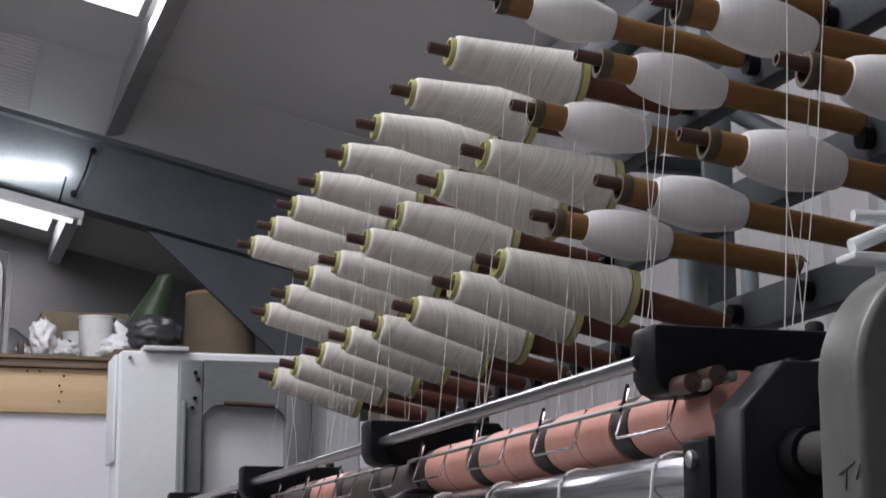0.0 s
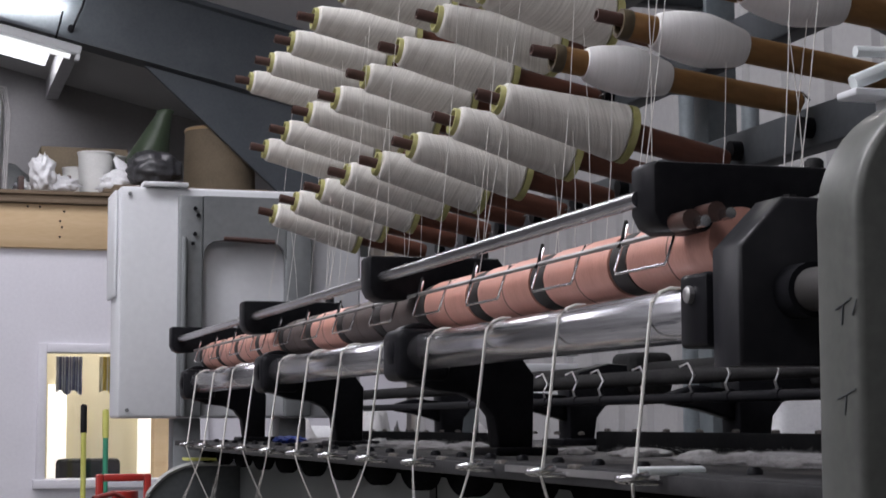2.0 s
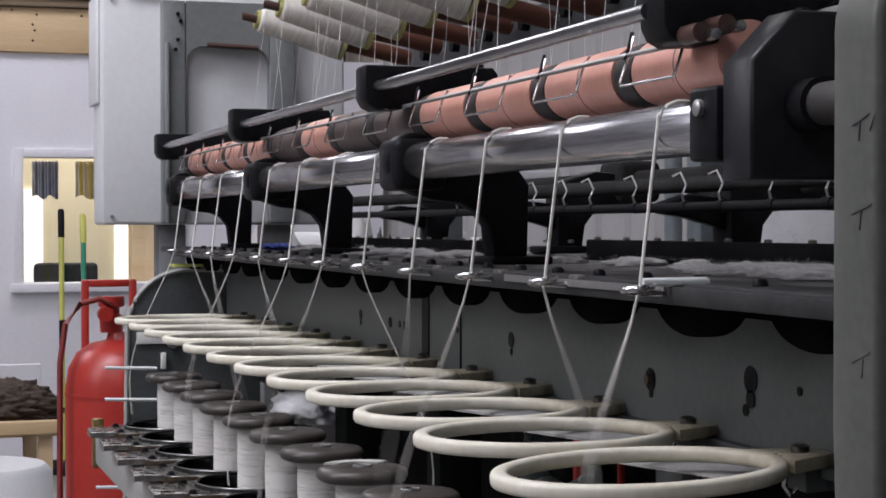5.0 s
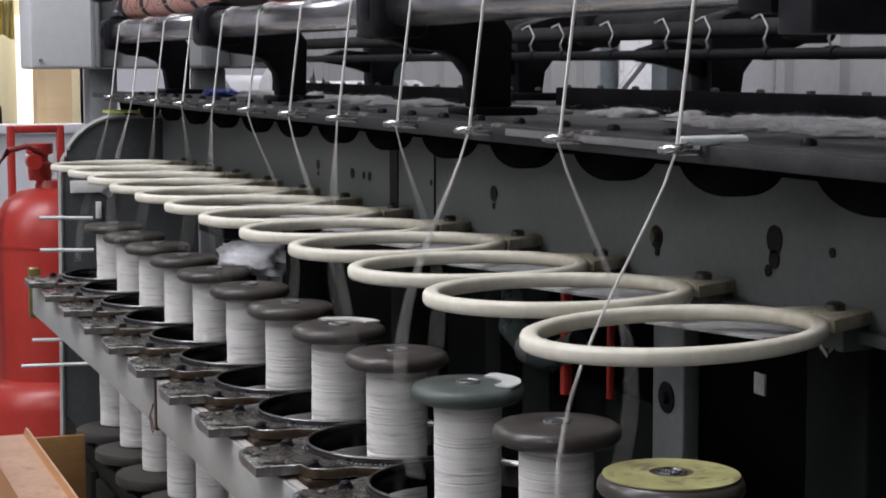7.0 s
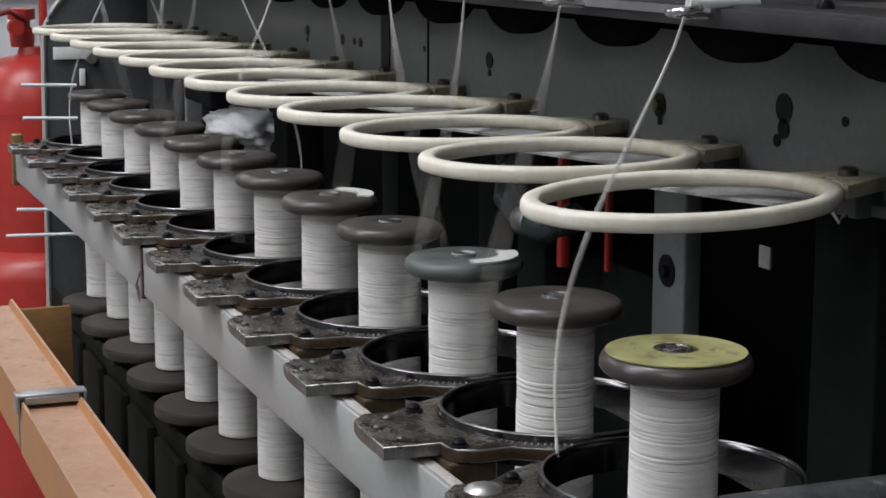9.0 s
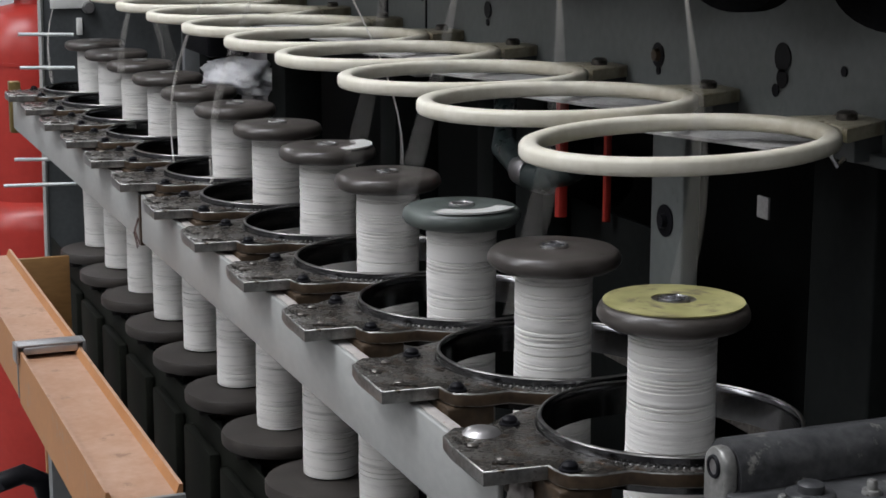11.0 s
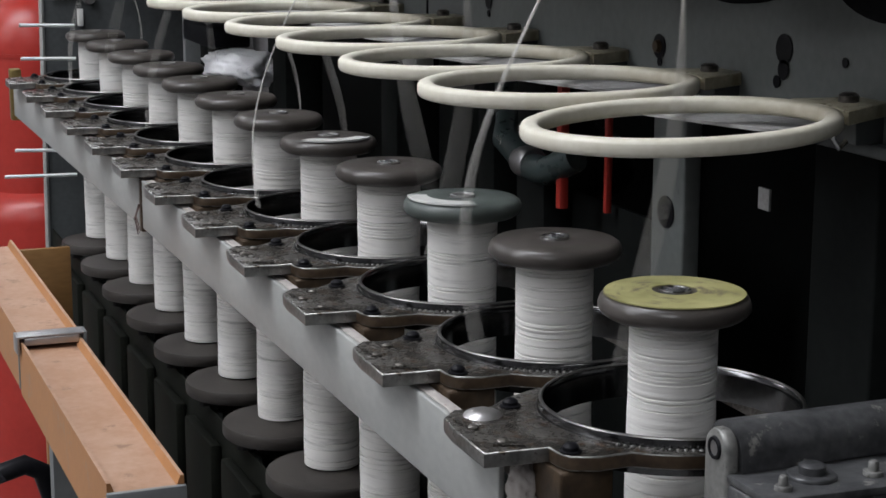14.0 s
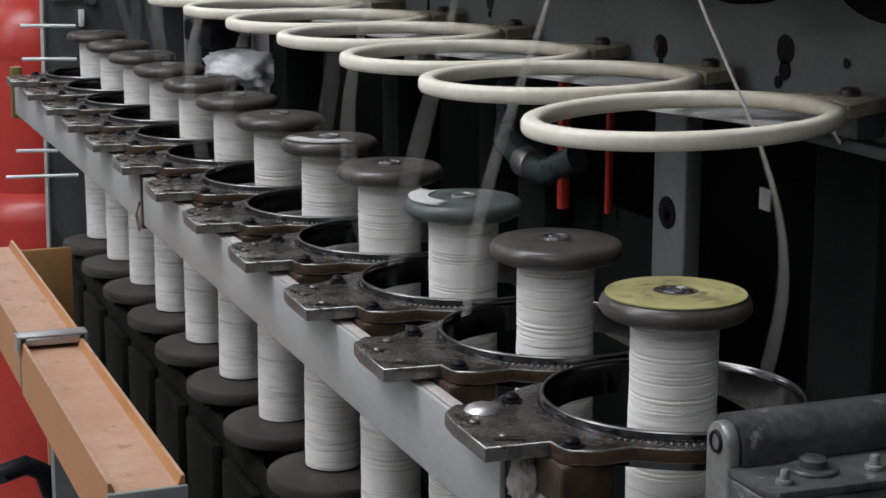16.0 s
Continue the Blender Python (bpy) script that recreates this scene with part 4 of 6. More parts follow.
# ---- the spinning frame: body ----
def frame_body():
    f = thing("frame_beam", "grey-green enamelled steel beam with bolt holes", "machine beam", at=(0, 0, 0))
    part("plate", box(blank(), 0.60, 0.62, 0.66, 2.85, 1.046, 1.138, 0.002), BEAM, f)
    part("lower_lip", box(blank(), 0.592, 0.60, 0.66, 2.85, 1.040, 1.0475, 0.001), DARKGREY, f)
    for y, z, r in ((0.955, 1.092, 0.009), (0.955, 1.079, 0.006), (0.962, 1.071, 0.004), (1.118, 1.079, 0.0085), (1.117, 1.068, 0.003), (1.43, 1.090, 0.007), (1.43, 1.079, 0.003), (0.888, 1.09, 0.003), (1.59, 1.09, 0.003), (1.78, 1.085, 0.005), (1.80, 1.085, 0.004), (1.84, 1.085, 0.006), (1.97, 1.088, 0.006), (1.97, 1.078, 0.003)):
        part("bolt_hole", lathe(blank(), [(r * 1.05, -0.0006), (r, 0.0)], 16, "X", (0.5995, y, z)), BLACK, f)
    part("bolt", lathe(blank(), [(0.004, -0.003), (0.005, 0)], 8, "X", (0.5985, 1.118, 1.079)), BROWNCAST, f)
    for y in (1.58, 1.70):
        part("joint", box(blank(), 0.5985, 0.60, y - (0.012 if y > 1.6 else 0.001), y + (0.012 if y > 1.6 else 0.001), 1.05, 1.126), BLACK, f)
    # guide board with round lips below
    g = thing("guide_board", "dusty black thread guide board with rounded lips", "machine board", at=(0, 0, 0))
    part("board", box(blank(), 0.5585, 0.74, 0.66, 2.95, 1.152, 1.160, 0.002), BOARD, g)
    part("front_strip", box(blank(), 0.505, 0.558, 0.66, 2.95, 1.1515, 1.1605, 0.002), STRIP, g, "oily black front strip")
    part("front_edge", box(blank(), 0.498, 0.5045, 0.66, 2.80, 1.1475, 1.1585, 0.001), STRIP, g)
    part("edge_strip", box(blank(), 0.4965, 0.4975, 0.87, 1.16, 1.1535, 1.1585), BARSTEEL, g, "thin bright steel edge strip")
    lip = mesh_of("lip", prism(blank(), arc(0, 0.0, 0.06, 0, -180, 16), "x", -0.006, 0.006), LIPBLACK)
    for k in range(14):
        o = part("lip", lip, LIPBLACK, g, at=(0.545, 0.760 + GAUGE * k, 1.148))
        o.scale = (1, 0.93, 0.40)
    part("underside", box(blank(), 0.572, 0.60, 0.66, 2.85, 1.136, 1.151), LIPBLACK, g)
    stud = mesh_of("stud", lathe(blank(), [(0.005, 0), (0.005, 0.003), (0.003, 0.005), (0, 0.005)], 8), BLACK)
    for k in range(24):
        part("stud", stud, BLACK, g, at=(0.525, 0.8 + 0.08 * k, 1.160))
    rnd = random.Random(5)
    tufts = [(rnd.gauss(0.675, 0.030), rnd.choice((rnd.uniform(0.74, 1.12), rnd.uniform(0.74, 2.6))), rnd.uniform(0.012, 0.035), rnd.uniform(0.003, 0.012)) for k in range(110)]
    bm = blank()
    for k, (x, y, r_, h_) in enumerate(tufts):
        lump(bm, (min(max(x, 0.60), 0.715), y, 1.161), (r_ * 0.9, r_ * 1.15, h_ * 0.6), 40 + k, 0.4, 3, 2.6)
    for v in bm.verts:
        v.co.z = max(v.co.z, 1.1604)
    solid("lint", bm, LINT, "pale fluff heaped on the guide board", "lint", kind="stuff")
    bm = blank()
    for k in range(14000):
        x, y, r_, h_ = tufts[k % len(tufts)]
        a, d = rnd.uniform(0, 6.283), r_ * rnd.uniform(0.2, 1.25)
        q = Vector((min(max(min(max(x, 0.60), 0.715) + d * math.cos(a), 0.53), 0.735), y + d * math.sin(a), 1.1612 + h_ * rnd.uniform(0.0, 0.7)))
        e = q + Vector((rnd.gauss(0, 0.003), rnd.gauss(0, 0.003), rnd.gauss(0.0005, 0.0015)))
        e.z = max(e.z, 1.1611)
        tube(bm, [q, e], 0.00005, 3)
    solid("lint_fibres", bm, LINT, "loose pale wool fibres on the guide board", "lint", kind="stuff")
    solid("blue_cloth", lump(blank(), (0, 0, 0.005), (0.02, 0.05, 0.005), 71, 0.4), BLUE, "small blue plastic piece on the guide board", "cloth", at=(0.60, 2.45, 1.160))
    solid("pale_card", box(blank(), -0.03, 0.03, -0.03, 0.03, 0, 0.004), YELLOWPOLE, "pale yellow scrap at the end of the guide board", "scrap", at=(0.53, 2.80, 1.129))
    # inner wall and posts below the beam, near-black to hold the shade there
    b = thing("frame_base", "spinning frame base with posts and plates, near-black for the shade inside", "machine base", at=(0, 0, 0))
    part("rear_panel", box(blank(), 0.80, 0.82, 0.5, 2.85, 0.0, 1.04), SHADEBLACK, b)
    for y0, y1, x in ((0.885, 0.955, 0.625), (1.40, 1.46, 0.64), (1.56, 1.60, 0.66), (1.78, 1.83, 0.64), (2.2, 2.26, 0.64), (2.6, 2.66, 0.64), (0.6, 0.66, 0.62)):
        part("post", box(blank(), x, x + 0.05, y0, y1, 0.0, 1.045, 0.002), SHADEBLACK, b)
    part("holed_plate", box(blank(), 0.64, 0.655, 1.15, 1.20, 0.7, 1.04, 0.002), BEAM, b, "grey plate with an oval hole")
    part("plate_hole", lathe(blank(), [(0.0125, -0.0008), (0.0125, 0)], 18, "X", (0.6395, 1.175, 0.947)), BLACK, b)
    part("plate_bolt", lathe(blank(), [(0.005, -0.004), (0.006, 0)], 8, "X", (0.6385, 1.175, 0.947)), BLACK, b)
    part("red_rod", tube(blank(), [(0.634, 1.349, 0.920), (0.634, 1.349, 1.04)], 0.0055), RED, b, "red painted rod")
    part("red_rod", tube(blank(), [(0.66, 1.315, 0.92), (0.66, 1.315, 1.04)], 0.0036), RED, b, "red painted rod")
    part("pale_tag", box(blank(), 0.628, 0.63, 1.012, 1.026, 0.977, 0.992, 0.0005), LINTGREY, b, "small pale tag")
    part("motor_block", lump(blank(), (0.72, 1.5, 0.93), (0.05, 0.07, 0.04), 33, 0.15, 3, 1.5), BLACK, b)
    part("guard_plate", box(blank(), 0.668, 0.672, 1.24, 1.46, 0.60, 0.925, 0.001), SHADEBLACK, b)
    part("cable", tube(blank(), [(0.67, 1.55, 1.00), (0.650, 1.50, 0.975), (0.632, 1.465, 0.963), (0.627, 1.425, 0.956), (0.627, 1.395, 0.948), (0.627, 1.365, 0.949), (0.640, 1.335, 0.965)], 0.0125, 14), PIPE, b, "thick shiny dark teal hose")
    # bright metal collar stands in for the glint on the hose
    part("cable_glint", lathe(blank(), [(0.0128, -0.012), (0.0140, -0.010), (0.0140, 0.010), (0.0128, 0.012)], 18, "Y", (0.627, 1.405, 0.951)), BARSTEEL, b, "bright collar added for the glint on the hose")
    part("pale_box", box(blank(), 0.64, 0.66, 1.72, 1.76, 1.0, 1.03, 0.002), POT, b, "small pale box")
    part("pale_pipe", tube(blank(), [(0.70, 1.45, 0.99), (0.69, 1.5, 0.955), (0.69, 1.56, 0.95), (0.70, 1.62, 0.98)], 0.006), BARSTEEL, b)
    part("black_box", box(blank(), 0.60, 0.66, 2.44, 2.60, 0.955, 0.985, 0.004), BLACK, b, "small black box")
    part("tin_drum", tube(blank(), [(0.69, 0.6, 0.62), (0.69, 2.84, 0.62)], 0.09, 24), SHADEBLACK, b)
    part("spindle_rail", box(blank(), 0.4385, 0.56, 0.6, 2.85, 0.50, 0.585, 0.004), SHADEBLACK, b)
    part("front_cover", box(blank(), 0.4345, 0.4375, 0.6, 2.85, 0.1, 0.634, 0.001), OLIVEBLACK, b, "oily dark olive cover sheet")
    part("sole", box(blank(), 0.40, 0.80, 0.5, 2.85, 0.0, 0.1), SHADEBLACK, b)
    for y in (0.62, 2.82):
        part("end_web", box(blank(), 0.42, 0.80, y - 0.012, y + 0.012, 0.1, 0.5), SHADEBLACK, b)
    bag = lump(blank(), (0, 0, 0), (0.045, 0.11, 0.022), 51, 0.3, 4, 3)
    solid("clear_bag", bag, BAGWHITE, "crumpled pale plastic bag tucked behind the spindles", "bag", at=(0.63, 2.38, 0.935))


def head_stock():
    h = thing("head_stock", "silver-grey rounded head end cover of the frame", "machine cover", at=(0, 0, 0))
    poly = [(0.476, 0.9), (0.470, 1.10), (0.4705, 1.28)] + arc(0.53, 1.285, 0.0597, 180, 100, 10) + [(0.62, 1.352), (0.62, 0.9)]
    part("cover", prism(blank(), poly, "y", 0.585, 0.625, 0.004), HEADGREY, h)
    part("base", box(blank(), 0.476, 0.62, 0.585, 0.625, 0.0, 0.899), HEADGREY, h)
    for y, z, a, l_ in ((0.598, 1.2440, 18, 0.0075), (0.599, 1.2390, 82, 0.0046), (0.588, 1.2420, 60, 0.0040), (0.597, 1.2030, 15, 0.0085), (0.598, 1.1980, 80, 0.0046), (0.597, 1.1350, 20, 0.0080), (0.596, 1.1300, 84, 0.0044)):
        o = part("pencil_mark", box(blank(), -0.0006, 0.0, -l_, l_, -0.0003, 0.0003), DARKGREY, h, at=(0.4702, y, z))
        o.rotation_euler = (radians(-a), 0, 0)
    w = thing("lever_bracket", "white plastic handles on a bracket above the head", "handle", at=(0.515, 0.66, 1.376))
    part("grip", tube(blank(), [(0, 0, 0.0), (0.03, 0.0, 0.001)], 0.003, 8), WHITEROD, w)
    part("grip", tube(blank(), [(0.004, 0.01, -0.014), (0.03, 0.01, -0.003)], 0.004, 8), WHITEROD, w)
    part("plate", box(blank(), 0.0, 0.05, 0.0, 0.02, -0.022, -0.018, 0.001), WHITEMETAL, w)
    part("stem", box(blank(), 0.02, 0.04, -0.03, 0.016, -0.09, -0.018, 0.001), WHITEMETAL, w)
    g = thing("gear_housing", "black enamelled gear housing with chamfered top", "gear housing", at=(0, 0, 0))
    bm = prism(blank(), [(0.488, 1.2205), (0.488, 1.285), (0.4915, 1.2885), (0.5150, 1.3125), (0.62, 1.3125), (0.62, 1.2205)], "y", 0.740, 0.775, 0.0025)
    part("casing", bm, GLOSSBLACK, g)
    part("foot", box(blank(), 0.56, 0.62, 0.743, 0.772, 1.1608, 1.2203, 0.003), BLACK, g)
    part("shaft", tube(blank(), [(0.5225, 0.6255, 1.2605), (0.5225, 0.7397, 1.2605)], 0.0118, 20), CORE, g, "greasy dark brown drive shaft")
    part("shaft_collar", lathe(blank(), [(0.0118, 0.722), (0.0150, 0.722), (0.0150, 0.7395), (0.0118, 0.7395)], 20, "Y", (0.5225, 0, 1.2605)), BLACK, g)
    part("top_bolt", lathe(blank(), [(0.004, 0), (0.004, 0.003), (0, 0.0035)], 6, at=(0.528, 0.757, 1.3126)), BLACKDUST, g)
    part("bearing_block", box(blank(), 0.485, 0.528, 0.776, 0.812, 1.232, 1.274, 0.003), BLACK, g)
    part("bolt", lathe(blank(), [(0.0035, -0.004), (0.005, -0.003), (0.005, 0)], 8, "X", (0.485, 0.795, 1.262)), BARSTEEL, g, "bright bolt")


# ---- drafting rollers ----
def stand_profile():
    return arc(0, 0, 0.027, 20, 250, 14) + [(0.016, -0.034), (0.044, -0.037), (0.060, -0.044), (0.071, -0.058), (0.076, -0.094), (0.108, -0.094), (0.110, -0.02), (0.095, 0.0), (0.055, 0.012)]


def rollers():
    prof = stand_profile()
    me = mesh_of("stand", prism(blank(), prof, "y", -0.015, 0.015, 0.003), BLACK)
    for k, y in enumerate(STANDS[1:]):
        s_ = thing("roller_stand", "black cast iron roller stand on the guide board", "roller stand", "roller stands", (ROLL_X, y, ROLL_Z))
        part("casting", me, BLACK, s_)
        part("foot", box(blank(), 0.066, 0.126, -0.034, 0.034, -0.0935, -0.086, 0.002), BLACK, s_)
        part("bearing_cap", box(blank(), -0.0245, 0.026, -0.029, 0.029, -0.026, 0.021, 0.009, 4), BLACK, s_)
    made = []
    ends = [0.783] + STANDS[1:]
    for a, b in zip(ends, ends[1:] ):
        r = thing("front_roller", "polished steel front drafting roller", "roller", "front rollers", (ROLL_X, (a + b) / 2, ROLL_Z))
        h = (b - a) / 2 - 0.0305
        part("shell", lathe(blank(), [(0.008, -h), (0.0155, -h), (ROLL_R, -h + 0.001), (ROLL_R, h - 0.001), (0.0155, h), (0.008, h)], 36, "Y"), STEEL, r)
        for e in (-h, h):
            part("journal", lathe(blank(), [(0.0095, e - 0.006), (0.0095, e + 0.006)], 18, "Y"), BARSTEEL, r)
        made.append(r)
    # salmon top rollers, one pair to a spindle, on a shared arbor
    for i in range(N):
        y = 0.895 + GAUGE * i
        if i in (4, 5, 7):
            m_, lab = BROWNRUB, "dark brown rubber top roller"
        else:
            m_, lab = PINK, "salmon pink rubber top roller"
        t = thing("top_roller", lab + " between black collars", "roller", "top rollers", (0.535, y, 1.2965))
        part("sleeve", lathe(blank(), [(0.012, -0.064), (0.0215, -0.063), (0.0223, -0.058), (0.0223, 0.058), (0.0215, 0.063), (0.012, 0.064)], 30, "Y"), m_, t)
        part("seam", turned(blank(), [(0.0222, -0.004), (0.0226, -0.0036), (0.0226, -0.003), (0.0222, -0.0026)], 30, "Y"), BROWNRUB, t)
        part("collar", lathe(blank(), [(0.012, 0.066), (0.021, 0.067), (0.0215, 0.07), (0.0215, 0.091), (0.021, 0.094), (0.012, 0.095)], 26, "Y"), CORE, t, "black rubber collar")
        made.append(t)
    return made


def pressure_arms():
    me = blank()
    prism(me, [(0.0, 0.015), (0.002, 0.018), (0.125, 0.018), (0.13, 0.012), (0.13, -0.012), (0.052, -0.015), (0.034, -0.023), (0.012, -0.024), (0.004, -0.020), (0.0, -0.012)], "y", -0.018, 0.018, 0.003)
    me = mesh_of("arm", me, BLACK)
    for k in range(4):
        y = 0.838 + 0.64 * k + (0.0 if k else 0.012)
        a = thing("pressure_arm", "black top arm clamping the rollers", "roller arm", "pressure arms", (0.468 if k else 0.479, y, 1.326))
        part("casting", me, BLACK, a)
        part("post", tube(blank(), [(0.115, -0.022, -0.006), (0.115, 0.022, -0.006)], 0.011, 14), BLACK, a)
        part("cap_screw", lathe(blank(), [(0.006, 0.018), (0.006, 0.024), (0.004, 0.026)], 10, at=(0.115, 0, 0)), BLACKDUST, a)
        if k == 0:
            for dx, dz in ((0.014, -0.019), (0.030, -0.014)):
                part("screw", tube(blank(), [(dx, -0.04, dz), (dx, -0.018, dz)], 0.006, 12), PIN, a)
                part("screw_tip", tube(blank(), [(dx + 0.004, -0.05, dz - 0.002), (dx + 0.004, -0.04, dz - 0.002)], 0.0035, 8), BRIGHT, a)
    solid("arm_shaft", tube(blank(), [(0.583, 0.66, 1.320), (0.583, 2.80, 1.320)], 0.006, 12), BARSTEEL, "steel shaft carrying the pressure arms", "shaft")
    for y in STANDS[1:]:
        solid("shaft_bracket", box(blank(), -0.010, 0.010, -0.008, 0.008, 0.0, 0.068, 0.002), BLACK, "black bracket under the arm shaft", "bracket", "shaft brackets", at=(0.583, y, 1.2465))
    bar = thing("clearer_bar", "round dull steel bar over the rollers", "steel bar", at=(0.480, 0, 1.3235))
    for k in range(4):
        y0 = 0.838 + 0.64 * k + 0.018
        part("length", tube(blank(), [(0, y0, 0), (0, min(y0 + 0.604, 2.775), 0)], 0.0052, 12), CLEARER, bar)
    # wire cradles in front of the top rollers
    c = thing("cradle_rail", "thin steel rod with bent wire cradles", "wire guard", at=(0.505, 0, 1.306))
    part("rod", tube(blank(), [(0, 0.86, 0), (0, 2.80, 0)], 0.0018, 8), BARSTEEL, c)
    loop = mesh_of("cradle", tube(blank(), [(0.004, -0.042, 0.006), (0.0, -0.042, 0.0), (-0.006, -0.042, -0.018), (-0.0065, -0.039, -0.0205), (-0.0065, 0.039, -0.0205), (-0.006, 0.042, -0.018), (0.0, 0.042, 0.0), (0.004, 0.043, 0.012)], 0.001, 6), BRIGHT)
    clip = mesh_of("clip", tube(blank(), [(-0.003, 0, -0.003), (0.0, 0.0, 0.003), (0.004, 0.003, 0.015)], 0.0014, 6), BLACKDUST)
    for i in range(N):
        part("cradle", loop, BRIGHT, c, at=(0, 0.895 + GAUGE * i + 0.006, 0))
        part("clip", clip, BLACKDUST, c, at=(0, 0.895 + GAUGE * i + 0.048, 0))


def far_side():
    """The other half of the frame, seen between the stands."""
    prof = [(-u, w) for u, w in stand_profile()]
    me = mesh_of("stand", prism(blank(), list(reversed(prof)), "y", -0.022, 0.022, 0.003), BLACK)
    for k, y in enumerate((1.545, 2.03, 2.60)):
        s_ = thing("roller_stand", "black cast iron roller stand of the far side", "roller stand", "far roller stands", (0.98, y, 1.2535))
        part("casting", me, BLACK, s_)
        part("bearing_cap", box(blank(), -0.030, 0.030, -0.036, 0.036, -0.028, 0.026, 0.010, 3), BLACKDUST, s_)
        part("foot", box(blank(), -0.125, -0.062, -0.040, 0.040, -0.0935, -0.084, 0.002), BLACK, s_)
        part("bolt", lathe(blank(), [(0.005, -0.005), (0.006, -0.003), (0.006, 0)], 8, "X", (-0.108, 0, -0.05)), BARSTEEL, s_)
        part("side_arm", prism(blank(), [(-0.108, -0.03), (-0.150, -0.026), (-0.178, -0.034), (-0.178, -0.046), (-0.150, -0.050), (-0.108, -0.062)], "y", -0.012, 0.012, 0.003), BLACK, s_)
    r = thing("rear_roller", "dusty dark roller of the far side", "roller", at=(0.98, 0, 1.2535))
    part("shell", tube(blank(), [(0, 0.8, 0), (0, 2.95, 0)], 0.013, 16), BLACKDUST, r)
    for k, y in enumerate((1.10, 1.20, 1.30, 1.40, 1.48, 1.60, 1.72, 1.80, 1.9, 2.05, 2.2)):
        h = thing("yarn_hook", "small bright wire hook on the far rod", "hook", "yarn hooks", (0.80, y, 1.214))
        part("wire", tube(blank(), [(0, 0, 0.0), (-0.004, 0, 0.012), (0.004, 0.006, 0.022), (0.0, 0.012, 0.034), (-0.008, 0.014, 0.03)], 0.0013, 6), BARSTEEL, h)
        part("clamp", lathe(blank(), [(0.006, -0.006), (0.006, 0.006)], 10, "Y"), BLACK, h)
    solid("tie_rod", tube(blank(), [(0.80, 0.7, 1.2135), (0.80, 3.0, 1.2135)], 0.0052, 10), BLACK, "long black tie rod between the stands", "rod", "tie rods")
    solid("tie_rod", tube(blank(), [(0.84, 0.7, 1.238), (0.84, 3.0, 1.238)], 0.009, 10), BLACKDUST, "long black tie rod between the stands", "rod", "tie rods")
    b = thing("far_guide_board", "dusty guide board of the far side", "machine board", at=(0, 0, 0))
    part("board", box(blank(), 0.86, 1.08, 0.7, 2.95, 1.152, 1.160, 0.002), BOARD, b)
    part("lip", box(blank(), 0.800, 0.812, 0.9, 1.74, 1.157, 1.180, 0.002), LIPBLACK, b)
    part("lip", box(blank(), 0.800, 0.812, 2.0, 2.9, 1.157, 1.176, 0.002), LIPBLACK, b)
    scallop = mesh_of("scallop", prism(blank(), arc(0, 0, 0.040, 0, -180, 12), "x", -0.004, 0.004), LIPBLACK)
    for k in range(12):
        o = part("scallop", scallop, LIPBLACK, b, at=(0.806, 0.96 + GAUGE * k, 1.159))
        o.scale = (1, 1, 0.22)
    rivet = mesh_of("rivet", lathe(blank(), [(0.004, 0), (0.004, 0.003), (0.0, 0.004)], 8), CAST)
    for k in range(24):
        part("rivet", rivet, CAST, b, at=(0.806, 0.92 + 0.08 * k, 1.1795 if k < 11 else 1.1755))
    part("web", box(blank(), 1.0, 1.02, 0.7, 2.95, 0.0, 1.1515), DARKGREY, b)
    tie = mesh_of("tie", box(blank(), 0.74, 0.86, -0.02, 0.02, 1.138, 1.1515), BLACKDUST)
    for y in (0.8, 1.44, 2.08, 2.72):
        part("tie", tie, BLACKDUST, b, at=(0, y, 0))
    for k, (x, y, sx, sy, sz) in enumerate(((0.93, 1.35, 0.04, 0.12, 0.012), (0.95, 1.7, 0.05, 0.1, 0.01), (0.95, 1.1, 0.05, 0.15, 0.015))):
        solid("lint", lump(blank(), (0, 0, 0), (sx, sy, sz), 60 + k, 0.3, 4, 2.6), LINT, "pale fluff lying on the far guide board", "lint", kind="stuff", at=(x, y, 1.162))
    for k, (x, y, sx, sy, z0, z1) in enumerate(((1.25, 3.9, 0.17, 0.12, 0.0, 1.165), (0.92, 3.7, 0.09, 0.1, 0.0, 1.18), (2.22, 4.0, 0.13, 0.2, 0.0, 1.30), (1.62, 3.5, 0.12, 0.2, 0.0, 1.13))):
        bm = blank()
        box(bm, -sx, sx, -sy, sy, z0, z1, 0.03, 3)
        for v in bm.verts:
            v.co += 0.008 * noise.noise_vector(v.co * 9)
        solid("wool_sack", bm, BAGWHITE, "tall pale plastic sack of fibre behind the frame", "sack", "fibre sacks", at=(x, y, 0))
    for k, (x, y, sx, top, seed) in enumerate(((0.83, 3.5, 0.13, 1.20, 81), (1.005, 3.55, 0.10, 1.215, 82), (1.19, 3.45, 0.20, 1.175, 83))):
        bm = lump(blank(), (0, 0, top / 2), (sx, 0.12, top / 2), seed, 0.10, 4, 4)
        for v in bm.verts:
            v.co.z = max(v.co.z, 0.0)
        solid("wool_sack", bm, SACK, "slumped dusty plastic sack of fibre behind the frame", "sack", "slumped sacks", at=(x, y, 0))
    solid("dark_bag", lump(blank(), (0, 0, 0.585), (0.05, 0.06, 0.585), 85, 0.12, 4, 4), BAGBLACK, "dark plastic bag among the pale sacks", "bag", at=(1.02, 3.36, 0.0))
    st = thing("pipe_frame", "galvanised pipe frame with a diagonal brace", "pipe frame", at=(1.7, 3.4, 0))
